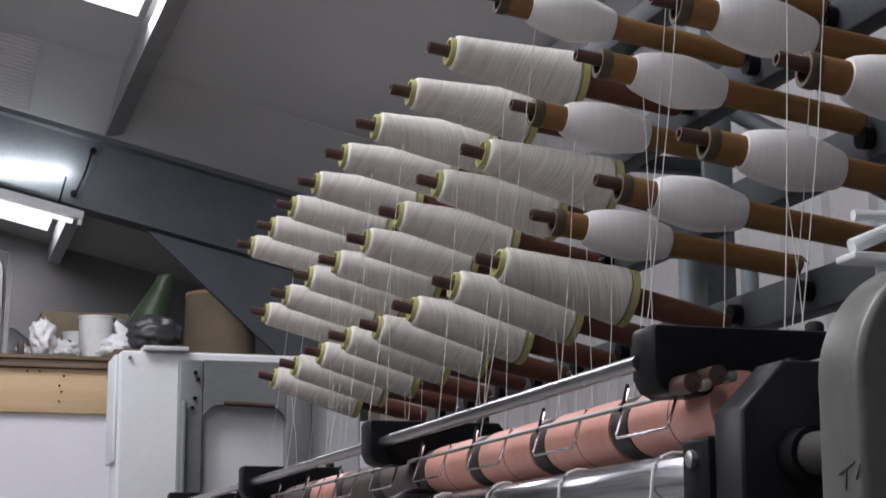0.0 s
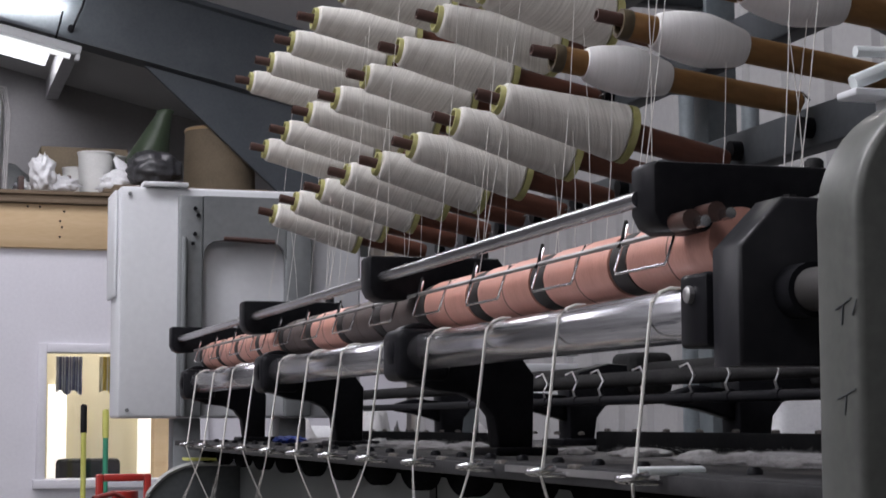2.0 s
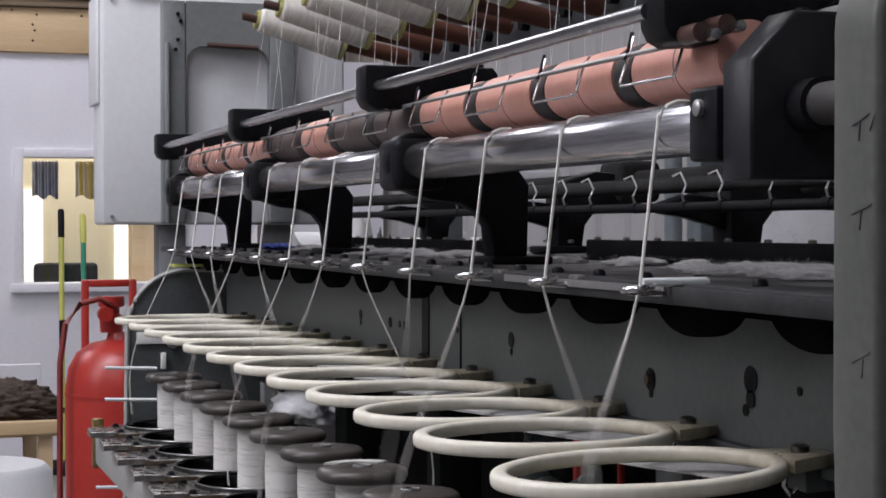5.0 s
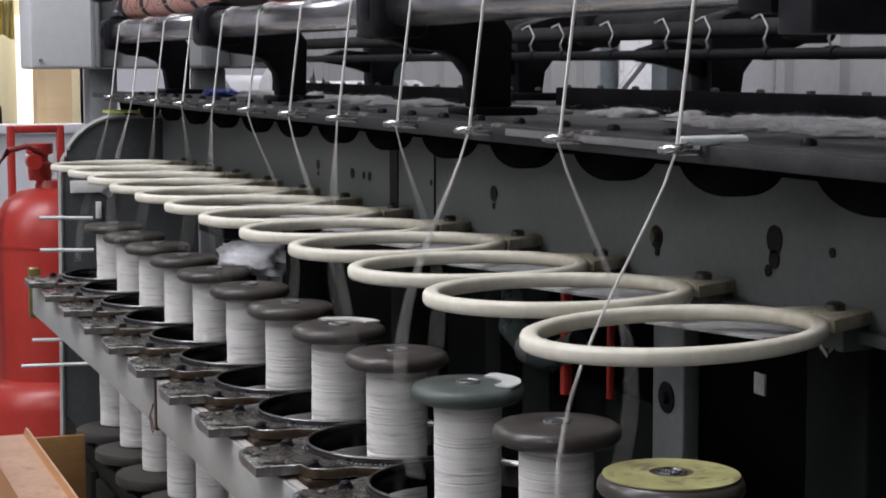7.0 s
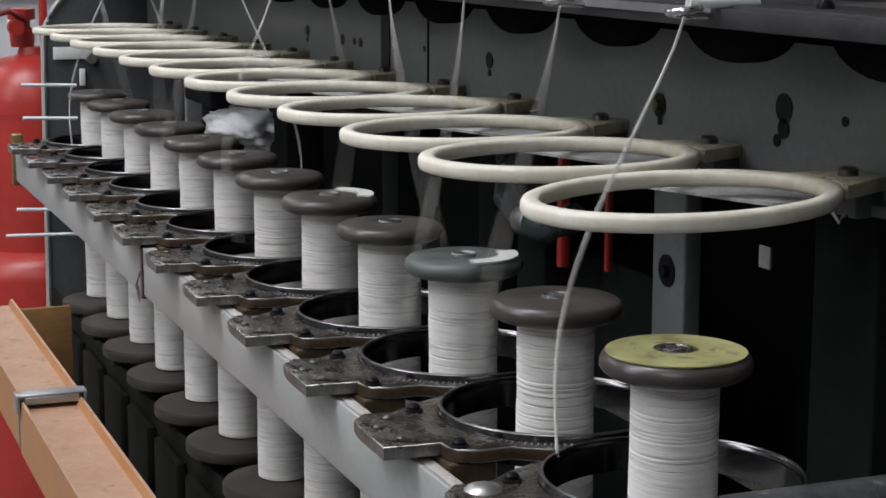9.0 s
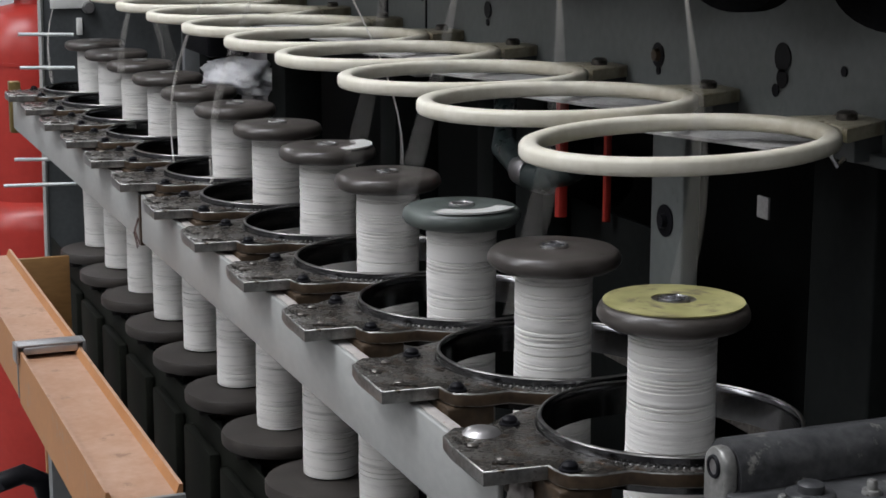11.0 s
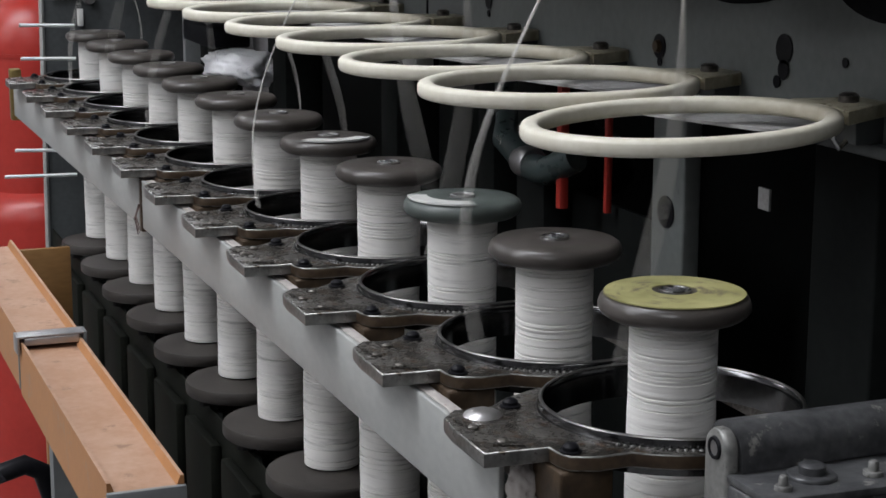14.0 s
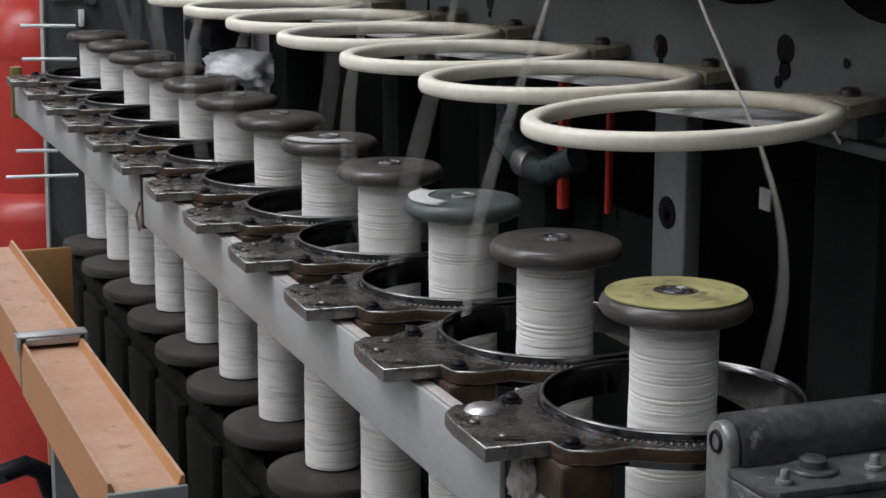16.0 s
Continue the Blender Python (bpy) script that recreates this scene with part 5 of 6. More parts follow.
    for x in (-0.02, 0.13):
        part("upright", tube(blank(), [(x, 0, 0), (x, 0, 1.9)], 0.02, 10), POST, st)
    part("brace", tube(blank(), [(-0.14, -0.03, 1.0), (0.10, -0.03, 1.27)], 0.009, 8), GALV, st)
    for z in (1.19, 1.22, 1.25, 1.285):
        part("slat", box(blank(), -0.50, -0.28, 0.0, 0.02, z + 0.042, z + 0.062, 0.003), WHITEMETAL, st)


# ---- creel ----
TILT = (12.2, 10.2, 8.0)          # how far the pegs of each row dip
ROWS = [(0.622, 1.534, -0.0022), (0.604, 1.646, -0.002), (0.571, 1.754, -0.0005)]


def creel():
    Yc = 0.976
    # peg with a yarn cone
    cone = thing("yarn_cone", "white wool cone on a yellow core and red-brown peg", "yarn cone", "yarn cones")
    part("yarn", lathe(blank(), [(0.015, 0.0275), (0.0175, 0.028), (0.0192, 0.0305), (0.0197, 0.034)] + [(0.0192 + 0.0118 * k / 14 + (0.0003 if k % 2 else 0), 0.034 + 0.124 * k / 14) for k in range(1, 14)] + [(0.031, 0.158), (0.0315, 0.163), (0.029, 0.166)], 32, "X"), CONE_YARN, cone)
    part("core", turned(blank(), [(0.0130, 0.022), (0.0152, 0.022), (0.0164, 0.031), (0.0135, 0.031)], 28, "X"), CONEPLASTIC, cone, "yellow plastic core rim")
    part("core_foot", turned(blank(), [(0.012, 0.1665), (0.0312, 0.1665), (0.0316, 0.174), (0.012, 0.174)], 32, "X"), CONEPLASTIC, cone, "yellow plastic core foot")
    part("peg", lathe(blank(), [(0.0145, 0.1745), (0.015, 0.18), (0.0135, 0.285), (0.012, 0.29)], 20, "X"), REDPEG, cone)
    part("pin", turned(blank(), [(0.0045, 0.0), (0.0062, 0.0), (0.0066, 0.003), (0.0066, 0.19), (0.0045, 0.19)], 16, "X"), PIN, cone, "hollow dark brown pin")
    part("wire_clip", tube(blank(), [(0.285, 0.0, 0.012), (0.292, 0.006, 0.014), (0.298, 0.0, 0.006)], 0.0012, 5), BRIGHT, cone)
    # peg with a double-tapered package on a paper tube
    pirn = thing("yarn_tube", "white wool package wound on a long brown tube", "yarn tube", "yarn tubes")
    part("yarn", lathe(blank(), [(0.0128, 0.055), (0.0150, 0.0553), (0.0175, 0.060), (0.0205, 0.070), (0.0230, 0.084), (0.0243, 0.096), (0.0243, 0.104), (0.0236, 0.110), (0.0215, 0.121), (0.0188, 0.132), (0.0168, 0.140), (0.0150, 0.143), (0.0122, 0.143)], 36, "X"), PIRN_YARN, pirn)
    part("tube", turned(blank(), [(0.0095, 0.028), (0.0125, 0.028), (0.0128, 0.030), (0.0120, 0.285), (0.0095, 0.285)], 28, "X"), TUBE, pirn)
    part("collar", turned(blank(), [(0.0098, 0.022), (0.0133, 0.022), (0.0138, 0.026), (0.0138, 0.031), (0.0129, 0.032), (0.0098, 0.0275)], 28, "X"), COLLAR, pirn, "dark metal collar")
    part("pin", turned(blank(), [(0.0038, 0.0), (0.0056, 0.0), (0.006, 0.003), (0.0056, 0.29), (0.0038, 0.29)], 16, "X", (0, 0, 0.0035)), PIN, pirn, "hollow dark brown pin")
    part("wire_clip", tube(blank(), [(0.285, 0.0, 0.012), (0.292, 0.006, 0.014), (0.298, 0.0, 0.006)], 0.0012, 5), BRIGHT, pirn)
    used = {"cone": False, "pirn": False}
    for r, (x, z, dx) in enumerate(ROWS):
        for i in range(N):
            kind_ = "pirn" if i < 4 else "cone"
            src = pirn if kind_ == "pirn" else cone
            jx, jz, jt = random.uniform(-0.002, 0.002), random.uniform(-0.004, 0.004), random.uniform(-0.7, 0.7)
            px = x + dx * (i - 4) + (0.009, 0.007, 0.003, 0)[min(i, 3)]
            jz += (0.022, 0.010, 0.004, 0.004, 0.0)[min(i, 4)]
            m = Matrix.Translation((px + jx, Yc + GAUGE * i, z + jz)) @ pose(0, 0, 0, 0, (7.2 if kind_ == "pirn" else TILT[r]) + jt, random.uniform(-0.6, 0.6)) @ pose(0, 0, 0, random.uniform(0, 360), 0, 0)
            if kind_ == "pirn":
                m = Matrix.Translation((px + jx, Yc + GAUGE * i, z + jz)) @ pose(0, 0, 0, 0, (7.2 if kind_ == "pirn" else TILT[r]) + jt, random.uniform(-0.6, 0.6))
            if used[kind_]:
                copy_thing(src, m)
            else:
                src.matrix_basis = m
                used[kind_] = True
    # rails that carry the pegs, and uprights
    for r, (x, z, dx) in enumerate(ROWS):
        rail_ = thing("creel_rail", "dark steel creel rail carrying yarn pegs", "creel rail", "creel rails", (x + 0.30, 0, z - 0.30 * math.tan(radians(0.5 * (7.2 + TILT[r])))))
        part("angle", box(blank(), 0.0, 0.028, 0.8, 2.95, -0.020, 0.022, 0.002), CREEL, rail_)
        part("top_leg", box(blank(), 0.028, 0.06, 0.8, 2.95, 0.016, 0.022, 0.001), CREEL, rail_)
        sock = mesh_of("socket", lathe(blank(), [(0.011, -0.012), (0.011, 0.0)], 14, "X"), BLACK)
        for i in range(N):
            part("socket", sock, BLACK, rail_, at=(0.0, Yc + GAUGE * i, 0.0))
    for k, y in enumerate((0.83, 1.88, 2.93)):
        u = thing("creel_upright", "blue-grey steel creel upright", "upright", "creel uprights", (1.02, y, 0))
        part("post", box(blank(), -0.02, 0.02, -0.02, 0.02, 0.0, 1.95, 0.002), POST, u)
        for r, (x, z, dx) in enumerate(ROWS):
            part("bracket", box(blank(), x + 0.329 - 1.02, 0.02, -0.012, 0.012, z - 0.05, z - 0.032, 0.001), CREEL, u)
    solid("creel_brace", tube(blank(), [(1.05, 0.9, 1.30), (1.05, 2.2, 1.95)], 0.012, 8), CREEL, "dark steel diagonal brace of the creel", "brace")
    solid("creel_top_rail", box(blank(), 1.0, 1.04, 0.6, 2.95, 1.951, 1.985, 0.002), CREEL, "dark steel top rail of the creel", "rail")
    # threads that run down from the packages
    for r, (x, z, dx) in enumerate(ROWS):
        for i in range(N):
            y = Yc + GAUGE * i
            x0 = x + dx * (i - 4) + random.uniform(0.05, 0.15)
            a = Vector((x0, y - 0.02, z - 0.03))
            b = Vector((x0 + random.uniform(-0.025, 0.02) - 0.02 * r, y - 0.03 + random.uniform(-0.03, 0.03), 1.305))
            pts = [a, a.lerp(b, 0.35) + Vector((0.004, 0.002, -0.003)), a.lerp(b, 0.7) + Vector((0.003, 0.001, -0.002)), b]
            solid("creel_thread", tube(blank(), pts, 0.00042, 5), STRAND, "thin white yarn running down from the creel", "yarn", "creel threads")


# ---- guides, strands ----
def guides():
    loop = blank()
    pts = [(0.045, 0.012, 0.0), (0.02, 0.010, 0.001)]
    for k in range(13):
        a = radians(60 + 300 * k / 12)
        pts.append((0.009 * math.cos(a), 0.008 * math.sin(a), 0.0015 + 0.0004 * k))
    tube(loop, pts, 0.0021, 8)
    me = mesh_of("wire", loop, BRIGHT)
    for i in range(N):
        g = thing("thread_guide", "bright steel pigtail thread guide on the board", "thread guide", "thread guides", (XS, ys(i), 1.1535))
        part("wire", me, BRIGHT, g)
        part("clamp", box(blank(), 0.026, 0.034, 0.004, 0.020, -0.005, 0.008, 0.002), CAST, g)
        part("nut", lathe(blank(), [(0.005, 0.020), (0.005, 0.026)], 6, "Y", (0.03, 0, 0.001)), CAST, g)
    t = thing("white_stick", "white plastic stick lying by a thread guide", "stick", at=(XS + 0.006, Y0 + 0.006, 1.1615))
    part("stick", tube(blank(), [(0.0, 0.0, 0.0), (0.040, -0.003, -0.0006), (0.042, -0.003, -0.0006)], [0.0026, 0.0036, 0.0026], 10), WHITEROD, t)
    for i in range(N):
        b = Vector((XS + 0.001, ys(i), 1.156))
        top = [Vector((ROLL_X + ROLL_R * math.cos(radians(d)) * 1.08, ys(i) + 0.004, ROLL_Z + ROLL_R * math.sin(radians(d)) * 1.08)) for d in (75, 100, 125, 150)]
        solid("yarn_strand", tube(blank(), top + [top[-1].lerp(b, 0.5), b], 0.0012, 8), STRAND, "thick white yarn running from roller to guide", "yarn", "yarn strands")


def balloons():
    made = []
    for i in range(N):
        bm = blank()
        pts = []
        for k in range(15):
            u = k / 14
            r = 0.066 * math.sin(min(1.0, u * 1.15) * math.pi / 2) ** 1.25 + 0.004 * math.sin(u * 3.1)
            a = 0.5 * u * u
            pts.append((r * math.cos(a), r * math.sin(a), -0.245 * u))
        tube(bm, pts, 0.0009 if i < 3 else 0.0007, 6)
        ob = solid("balloon_strand", bm, STRAND, "white yarn whirling from guide to spindle", "yarn", "balloon strands", at=(XS, ys(i), 1.154))
        made.append(ob)
    return made


# ---- balloon rings ----
RING_LIFT = [0.001, 0.0046, 0.0045, 0.0056] + [0.005] * 8   # each hangs a little differently


def balloon_rings():
    ring = thing("balloon_ring", "cream nylon balloon control ring on a bracket", "balloon ring", "balloon rings")
    part("hoop", turned(blank(), [(0.0690, -0.0022), (0.0700, -0.0040), (0.0720, -0.0049), (0.0755, -0.0049), (0.0777, -0.0040), (0.0786, -0.0022), (0.0786, 0.0022), (0.0777, 0.0040), (0.0755, 0.0049), (0.0720, 0.0049), (0.0700, 0.0040), (0.0690, 0.0022)], 64, sx=1.16), NYLON, ring)
    part("stem", prism(blank(), [(0.088, -0.030), (0.128, -0.012), (0.128, 0.012), (0.088, 0.030), (0.0925, 0.0)], "z", -0.0042, 0.0042, 0.001), STAINEDNYLON, ring, "stained brownish nylon stem")
    part("bolt", lathe(blank(), [(0.006, 0.0042), (0.006, 0.008), (0.004, 0.0095), (0, 0.0095)], 10, at=(0.108, 0, 0)), CAST, ring)
    part("lint_plate", prism(blank(), [(0.030, 0.150), (0.070, 0.020), (0.112, 0.004), (0.122, 0.030), (0.062, 0.150)], "z", -0.0135, -0.0115), LINTGREY, ring, "pale fluff-covered separator plate")
    part("hook", tube(blank(), [(0.092, -0.012, -0.005), (0.09, -0.012, -0.014), (0.094, -0.012, -0.020), (0.099, -0.012, -0.016)], 0.0016, 6), BRIGHT, ring)
    part("bracket", box(blank(), 0.105, 0.126, -0.012, 0.012, -0.0195, -0.0045, 0.001), DARKGREY, ring)
    made = [ring]
    ring.location = (XS + 0.001, ys(0), 1.0605 + RING_LIFT[0])
    for i in range(1, N):
        made.append(copy_thing(ring, pose(XS + 0.001, ys(i), 1.0605 + RING_LIFT[i])))
    return made


# ---- ring rail ----
def ring_rail():
    """Local heights are those of 13.0 s; the rail climbs."""
    r = thing("ring_rail", "grey painted steel ring rail with cast ring holders", "ring rail")
    part("bar", box(blank(), 0.364, 0.368, 0.85, 1.782, 0.838, 0.888, 0.001), RAIL, r)
    part("bar_top", box(blank(), 0.3685, 0.3765, 0.85, 1.782, 0.884, 0.888, 0.001), RAILTOP, r, "dusty rail top")
    part("bar", box(blank(), 0.364, 0.368, 1.794, 2.70, 0.838, 0.888, 0.001), RAIL, r)
    part("bar_top", box(blank(), 0.3685, 0.3765, 1.794, 2.70, 0.884, 0.888, 0.001), RAILTOP, r, "dusty rail top")
    part("splice", box(blank(), 0.363, 0.396, 1.783, 1.793, 0.834, 0.887, 0.001), BROWNCAST, r, "brown splice block")
    part("end_post", box(blank(), 0.360, 0.377, 2.701, 2.718, 0.830, 0.907, 0.002), BRASS, r, "dull brass end post")
    for k in range(3):
        part("thread_waste", tube(blank(), [(0.362, 1.785 + 0.003 * k, 0.862), (0.357, 1.78 + 0.004 * k, 0.852 - 0.002 * k), (0.359, 1.77 + 0.006 * k, 0.838 - 0.003 * k)], 0.0005, 4), PIN, r)
    rim = [(k * math.cos(radians(a)), k * math.sin(radians(a))) for a, k in ((-75, 0.0822), (-83, 0.0822), (-91, 0.0824), (-99, 0.0842), (-108, 0.0866), (-117, 0.0875), (-125, 0.0875), (-132, 0.0875))]
    outline = [(-0.132, -0.040), (-0.1315, 0.008), (-0.129, 0.026), (-0.1185, 0.038), (-0.1005, 0.034), (-0.080, 0.050), (-0.056, 0.062)]
    outline += arc(0, 0, 0.0768, 132, 285, 22) + rim + [(-0.078, -0.066), (-0.092, -0.060), (-0.0955, -0.050), (-0.0958, -0.042)]
    plate = mesh_of("holder", prism(blank(), outline, "z", -0.003, 0.0055, 0.0009), WORNEDGE)
    plate.materials.append(HOLDERTOP)
    plate.materials.append(BROWNCAST)
    for p in plate.polygons:
        p.material_index = 1 if p.normal.z > 0.95 else (2 if p.center.x > -0.0962 and abs(p.normal.z) < 0.3 else 0)
    hoop = mesh_of("ring", turned(blank(), [(0.0725, -0.010), (0.0765, -0.010), (0.0765, 0.006), (0.0758, 0.0095), (0.0742, 0.0098), (0.0728, 0.0085), (0.0725, 0.006)], 64), DARKRING)
    lipm = mesh_of("ring_edge", turned(blank(), [(0.0734, 0.0099), (0.0740, 0.0108), (0.0752, 0.0106), (0.0757, 0.0098)], 64), RINGSTEEL)
    block = mesh_of("block", box(blank(), -0.0975, -0.066, -0.060, 0.030, -0.027, -0.0035, 0.002), BROWNCAST)
    screw = mesh_of("screw", lathe(blank(), [(0.0062, 0.0057), (0.0062, 0.0066), (0.0046, 0.0070), (0.0046, 0.0088), (0.003, 0.0103), (0, 0.0108)], 12), BLACK)
    small = mesh_of("small_screw", lathe(blank(), [(0.0034, 0.0057), (0.0034, 0.0066), (0.0022, 0.0074), (0, 0.0076)], 9), CAST)
    pinm = mesh_of("pin", box(blank(), -0.0009, 0.0009, -0.0085, 0.0085, 0.0057, 0.0068), HOLDERTOP)
    race = blank()
    for k in range(18):
        a = radians(221 + 2.9 * k)
        bmesh.ops.create_icosphere(race, subdivisions=1, radius=0.0013, matrix=Matrix.Translation((0.0800 * math.cos(a), 0.0800 * math.sin(a), 0.0056)))
    race = mesh_of("ball_race", race, WORNEDGE)
    for i in range(N - 1, -1, -1):
        h = part("holder", plate, WORNEDGE, r, "oily cast ring holder", at=(XS, ys(i), 0.8945))
        part("ring", hoop, DARKRING, h, "dark steel spinning ring")
        part("ring_edge", lipm, RINGSTEEL, h, "bright worn ring edge")
        part("block", block, BROWNCAST, h)
        tagged(part("ball_race", race, WORNEDGE, h), "row of small bright steel balls", kind="stuff")
        for x, y in ((-0.086, 0.032), (-0.0885, -0.0535)):
            part("screw", screw, BLACK, h, at=(x, y, 0))
        for x, y in ((-0.121, 0.002), (-0.1155, -0.0265), (-0.108, 0.020)):
            if i or y < 0.01:
                part("small_screw", small, CAST, h, at=(x, y, 0))
        for x, y, q in ((-0.1245, 0.010, 8), (-0.115, -0.0335, 62)):
            part("pin", pinm, HOLDERTOP, h, at=(x, y, 0)).rotation_euler = (0, 0, radians(q))
    part("rivet", lathe(blank(), [(0.0112, 0.0), (0.0095, 0.002), (0.005, 0.0036), (0, 0.004)], 18, at=(0.3675, 0.8815, 0.9003)), BARSTEEL, r, "bright flat domed rivet")
    part("square_nut", box(blank(), 0.366, 0.377, 1.17, 1.183, 0.8885, 0.900, 0.001), BROWNCAST, r)
    part("rear_bar", box(blank(), 0.553, 0.561, 0.70, 2.75, 0.872, 0.887, 0.001), CAST, r)
    part("end_clump", lump(blank(), (0.374, 0.839, 0.872), (0.008, 0.009, 0.016), 91, 0.3, 4, 4), RAILTOP, r, "rusty clump of grease and dust")
    # cast lid over the head end of the rail
    lid = part("lid", prism(blank(), [(0.434, 0.692), (0.438, 0.688), (0.56, 0.683), (0.56, 0.735), (0.434, 0.735)], "z", 0.86, 0.903, 0.002), LIDGREY, r, "worn dark grey cast lid")
    part("ledge", prism(blank(), [(0.4335, 0.692), (0.438, 0.686), (0.56, 0.681), (0.56, 0.735), (0.4335, 0.735)], "z", 0.9035, 0.908, 0.0012), LIDGREY, lid, "flat ledge with a rubbed edge")
    hood = [(0.724, 0.9085)] + list(reversed(arc(0.7405, 0.914, 0.0165, 0, 180, 12))) + [(0.757, 0.9085)]
    bm = prism(blank(), hood, "x", 0.4405, 0.56)
    for v in bm.verts:
        v.co.z += 0.0012 * noise.noise(v.co * 60)
    part("hood", bm, LIDGREY, lid, "rounded cast hood")
    part("lug", prism(blank(), [(0.7258, 0.865), (0.7258, 0.9175)] + list(reversed(arc(0.737, 0.9175, 0.0112, 0, 180, 12)))[1:] + [(0.7482, 0.865)], "x", 0.4325, 0.4402, 0.0022), LUG, lid, "pale worn upright lug")
    part("eye_ring", turned(blank(), [(0.0042, -0.0012), (0.0056, -0.0012), (0.0062, 0.0), (0.0042, 0.0)], 20, "X", (0.4324, 0.737, 0.9185)), BLACK, lid, "black rim of the eye")
    part("bush", lathe(blank(), [(0.0041, -0.0004), (0.0041, 0.0)], 14, "X", (0.4324, 0.737, 0.9185)), BARSTEEL, lid, "dull steel pin end")
    for x, y, k in ((0.470, 0.708, 1.0), (0.500, 0.700, 0.4), (0.447, 0.697, 0.35)):
        part("lid_bolt", lathe(blank(), [(0.0125 * k, 0.0), (0.0125 * k, 0.0015), (0.0118 * k, 0.0022), (0.0068 * k, 0.0024), (0.0068 * k, 0.0062), (0.0052 * k, 0.0072), (0.0, 0.0074)], 14, at=(x, y, 0.908)), LUG if k < 0.5 else LIDGREY, lid)
    return r


# ---- bobbins ----
def yarn_mesh(seed):
    rnd = random.Random(seed)
    prof = [(0.0225, 0.0090)]
    z, r = 0.0095, 0.0254
    while z < 0.304:
        r += 0.3 * (0.0254 + 0.0003 * math.sin(z * 40 + seed) - r) + rnd.uniform(-0.00012, 0.00012)
        dz = rnd.uniform(0.0019, 0.0034)
        prof += [(r - (rnd.uniform(0.0006, 0.0013) if rnd.random() < 0.5 else 0.00008), z), (r, z + dz * 0.3), (r, z + dz * 0.8)]
        z += dz
    prof.append((0.0225, 0.3055))
    return mesh_of("yarn", lathe(blank(), prof, 28), YARN)


def bobbins():
    yarns = [yarn_mesh(k) for k in range(4)]
    low = mesh_of("lower_flange", lathe(blank(), [(0.027, -0.030), (0.027, -0.026), (0.0190, -0.024), (0.0200, -0.014), (0.038, -0.011), (0.0590, -0.010), (0.0612, -0.0075), (0.0615, 0.0010), (0.0602, 0.0035), (0.040, 0.0072), (0.0, 0.0095)], 36), FLANGE_LOW)
    made = []
    for i in range(N):
        b = thing("bobbin", "wooden flanged bobbin wound with white wool yarn" if i else "wool bobbin with a worn yellow painted top flange", "bobbin", "bobbins", (XS, ys(i), 0.655))
        R_ = 0.0432
        prof = [(0.0225, 0.2985), (0.030, 0.2995), (0.0385, 0.3006), (R_ - 0.0018, 0.3026), (R_, 0.3052), (R_, 0.3078), (R_ - 0.0012, 0.3110), (R_ - 0.004, 0.3130), (0.013, 0.3145), (0.0095, 0.3135), (0.0095, 0.306), (0.0, 0.306)]
        part("upper_flange", lathe(blank(), prof, 44), GREEN_TOP if i == 2 else FLANGE, b, "green-grey painted flange" if i == 2 else "dark brown turned flange")
        part("bush", turned(blank(), [(0.0060, 0.307), (0.0092, 0.307), (0.0092, 0.3152), (0.0082, 0.3157), (0.0066, 0.3148)], 20), BRIGHT if i in (0, 1, 3) else BARSTEEL, b, "worn metal bush")
        if i == 0:
            part("paint_ring", turned(blank(), [(0.0128, 0.3143), (0.0400, 0.3132), (0.0400, 0.3140), (0.0128, 0.3150)], 44), YELLOW_TOP, b, "worn yellow paint ring")
        if i in (2, 4):
            pa = [(u, w) for u, w in arc(0, 0, 0.040, 20, 120, 12)] + list(reversed(arc(0, 0, 0.026, 20, 120, 12)))
            part("label_patch", prism(blank(), pa, "z", 0.3138, 0.3152), POT, b, "pale worn paper patch")
        part("yarn", yarns[i % 4], YARN, b)
        part("lower_flange", low, FLANGE_LOW, b, "dusty dark flange")
        made.append(b)
    for i in range(N):
        s_ = thing("spindle", "near-black spindle bolster on the spindle rail", "spindle", "spindles", (XS, ys(i), 0.5855))
        part("bolster", lathe(blank(), [(0.036, 0), (0.036, 0.016), (0.022, 0.020), (0.022, 0.039)], 22), SHADEBLACK, s_)
        part("tape_guard", box(blank(), -0.0535, -0.0412, -0.066, 0.052, -0.11, 0.0225, 0.003), OLIVEBLACK, s_, "dark oily tape guard")
        part("brake_lever", prism(blank(), [(-0.034, -0.012)] + arc(-0.044, -0.006, 0.006, 270, 90, 8) + [(-0.034, 0.004)], "z", 0.0489, 0.0565, 0.001), BLACKDUST, s_)
    return made


shed()
first = batten((0.21, 9.85, 3.40), "x")
first.rotation_euler = (0, radians(13), 0)
# second batten is added out of view, only as a fill light
batten((1.75, 4.6, 3.30), "y")
office()
store()
cabinet()
extinguisher()
brooms()
wool_table()
rack_beams()
frame_body()
head_stock()
turning = rollers()
pressure_arms()
far_side()
creel()
guides()
strands = balloons()
hoops = balloon_rings()
rail_thing = ring_rail()
spools = bobbins()


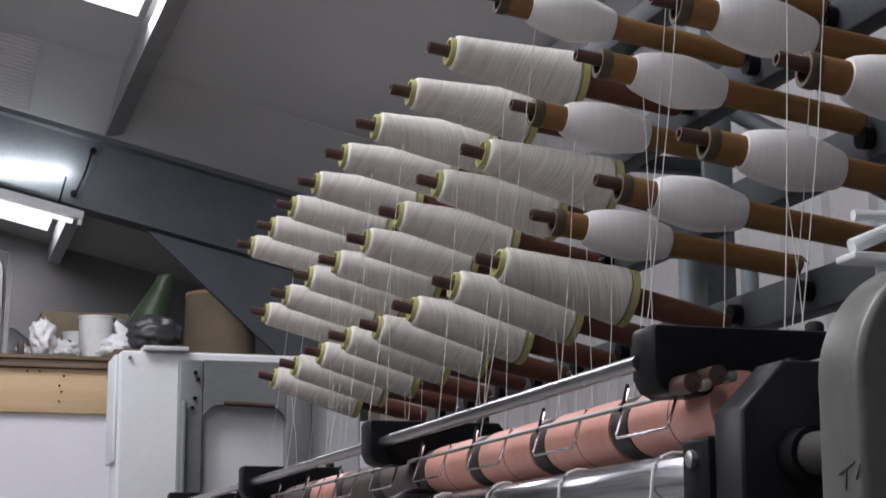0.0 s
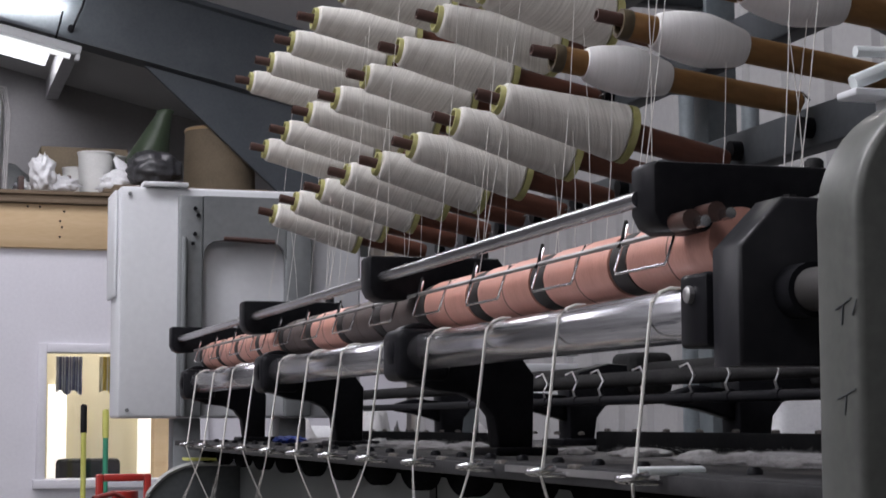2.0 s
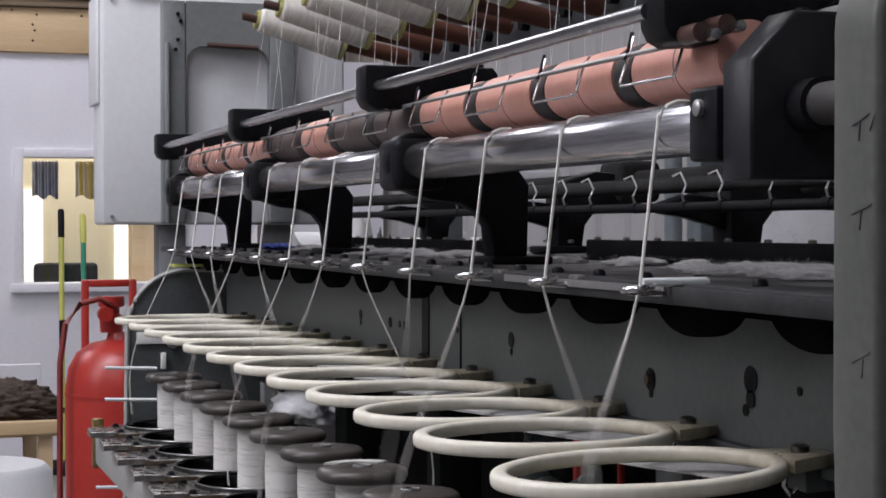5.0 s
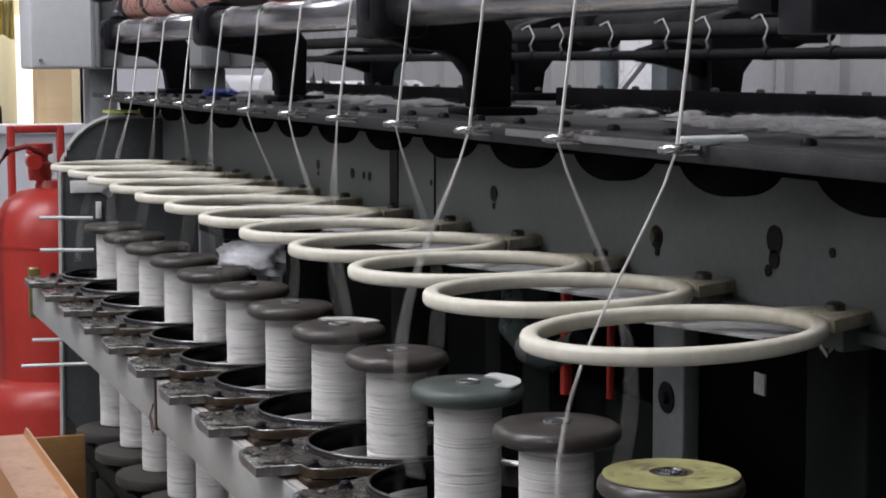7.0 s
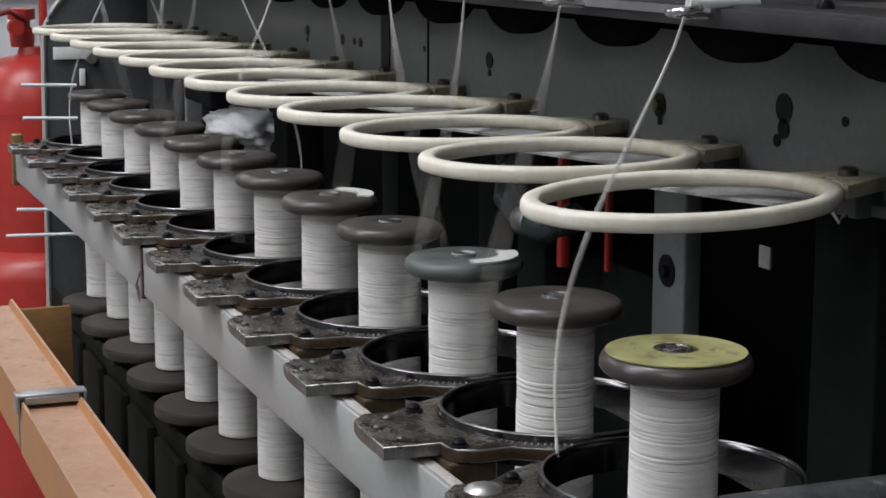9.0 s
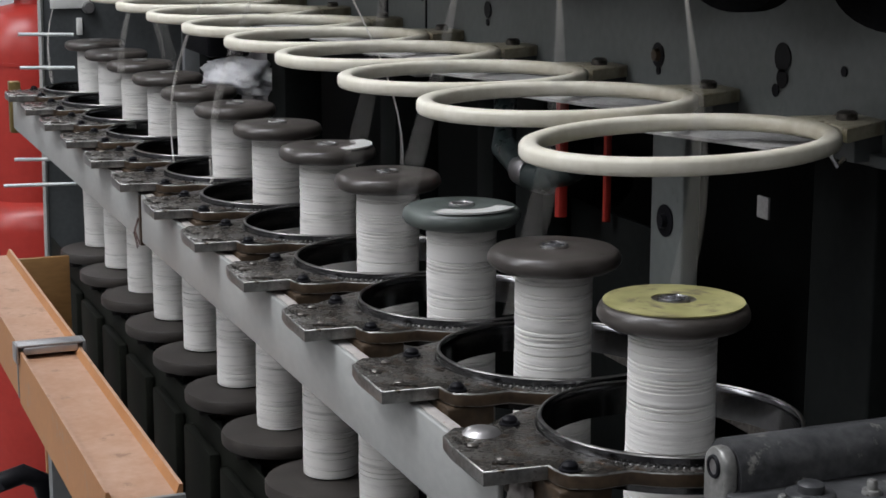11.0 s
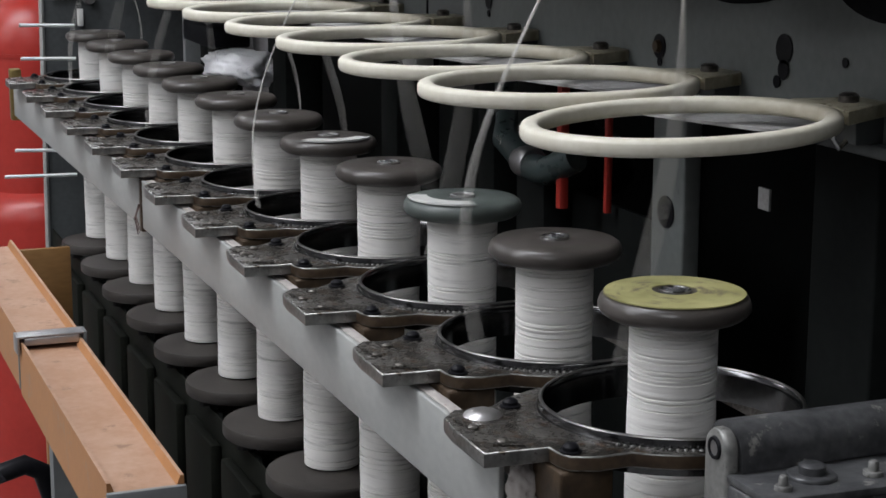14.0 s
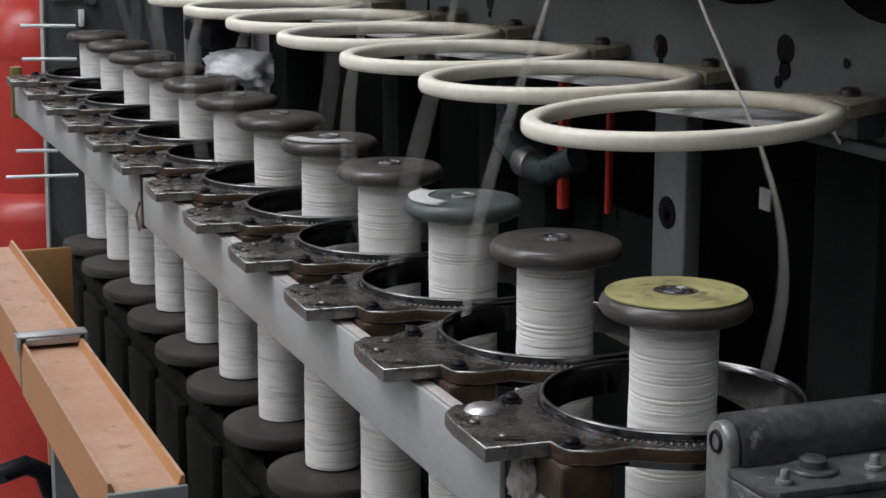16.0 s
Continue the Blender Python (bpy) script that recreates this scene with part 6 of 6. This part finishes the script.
def motions():
    # the ring rail and the balloon rings climb slowly
    walk(rail_thing, [(0.0, pose(0, 0, -13 * RISE)), (8.0, pose(0, 0, -5 * RISE)), (16.0, pose(0, 0, 3 * RISE))])
    for i, h in enumerate(hoops):
        x, y, z = h.location
        tip = -2.0 if i == 0 else -0.5
        walk(h, [(0.0, pose(x, y, z - 13 * RISE, 0, tip)), (8.0, pose(x, y, z - 5 * RISE, 0, tip)), (16.0, pose(x, y, z + 3 * RISE, 0, tip))])
    # spindles and yarn balloons whirl, rollers turn
    for i, b in enumerate(spools):
        x, y, z = b.location
        walk(b, [(0.1 * k, pose(x, y, z, 0, 0, -(74 * k) % 360 + 30 * i)) for k in range(161)])
    # where each of the first three whirling yarns stands, every half second
    stops = {
        0: [40, 120, 10, 150, 60, 159, 20, 0, 150, 60, 200, 90, 10, 0, 150, 60, -21, 90, 130, -10, 60, 150, 40, 0, 170, 10, 30, 160, 60, 0, 170, 30, -21],
        1: [100, 30, 170, 60, 10, 20, 150, 80, 0, 120, 20, 160, 80, 110, 0, 170, 160, 0, 90, 100, 20, 170, 60, 150, 60, 170, 45, 90, 170, 60, 120, 170, 100],
        2: [20, 150, 80, 10, 140, 100, 40, 160, 180, 60, 120, 10, 170, 60, 185, 20, 0, 170, 80, 70, 150, 10, 90, 170, 100, -30, 120, 70, 60, 100, 150, -30, 90],
    }
    for i, b in enumerate(strands):
        x, y, z = b.location
        rows, a = [], float(40 + 137 * i if i > 2 else stops[i][0])
        for k in range(32):
            goal = stops[i][k + 1] if i < 3 else a - 930 + 77 * math.sin(k * 2.1 + i * 1.7)
            turn = (goal - a) % 360 - 720
            rows += [((15 * k + j) / 30, pose(x, y, z, 0, 0, (a + turn * j / 15) % 360)) for j in range(15)]
            a += turn
        walk(b, rows + [(16.0, pose(x, y, z, 0, 0, a % 360))])
    for r in turning:
        x, y, z = r.location
        back = 1 if r.name.startswith("top") else -1
        walk(r, [(0.5 * k, pose(x, y, z, 0, back * 40 * k, 0)) for k in range(33)])


motions()
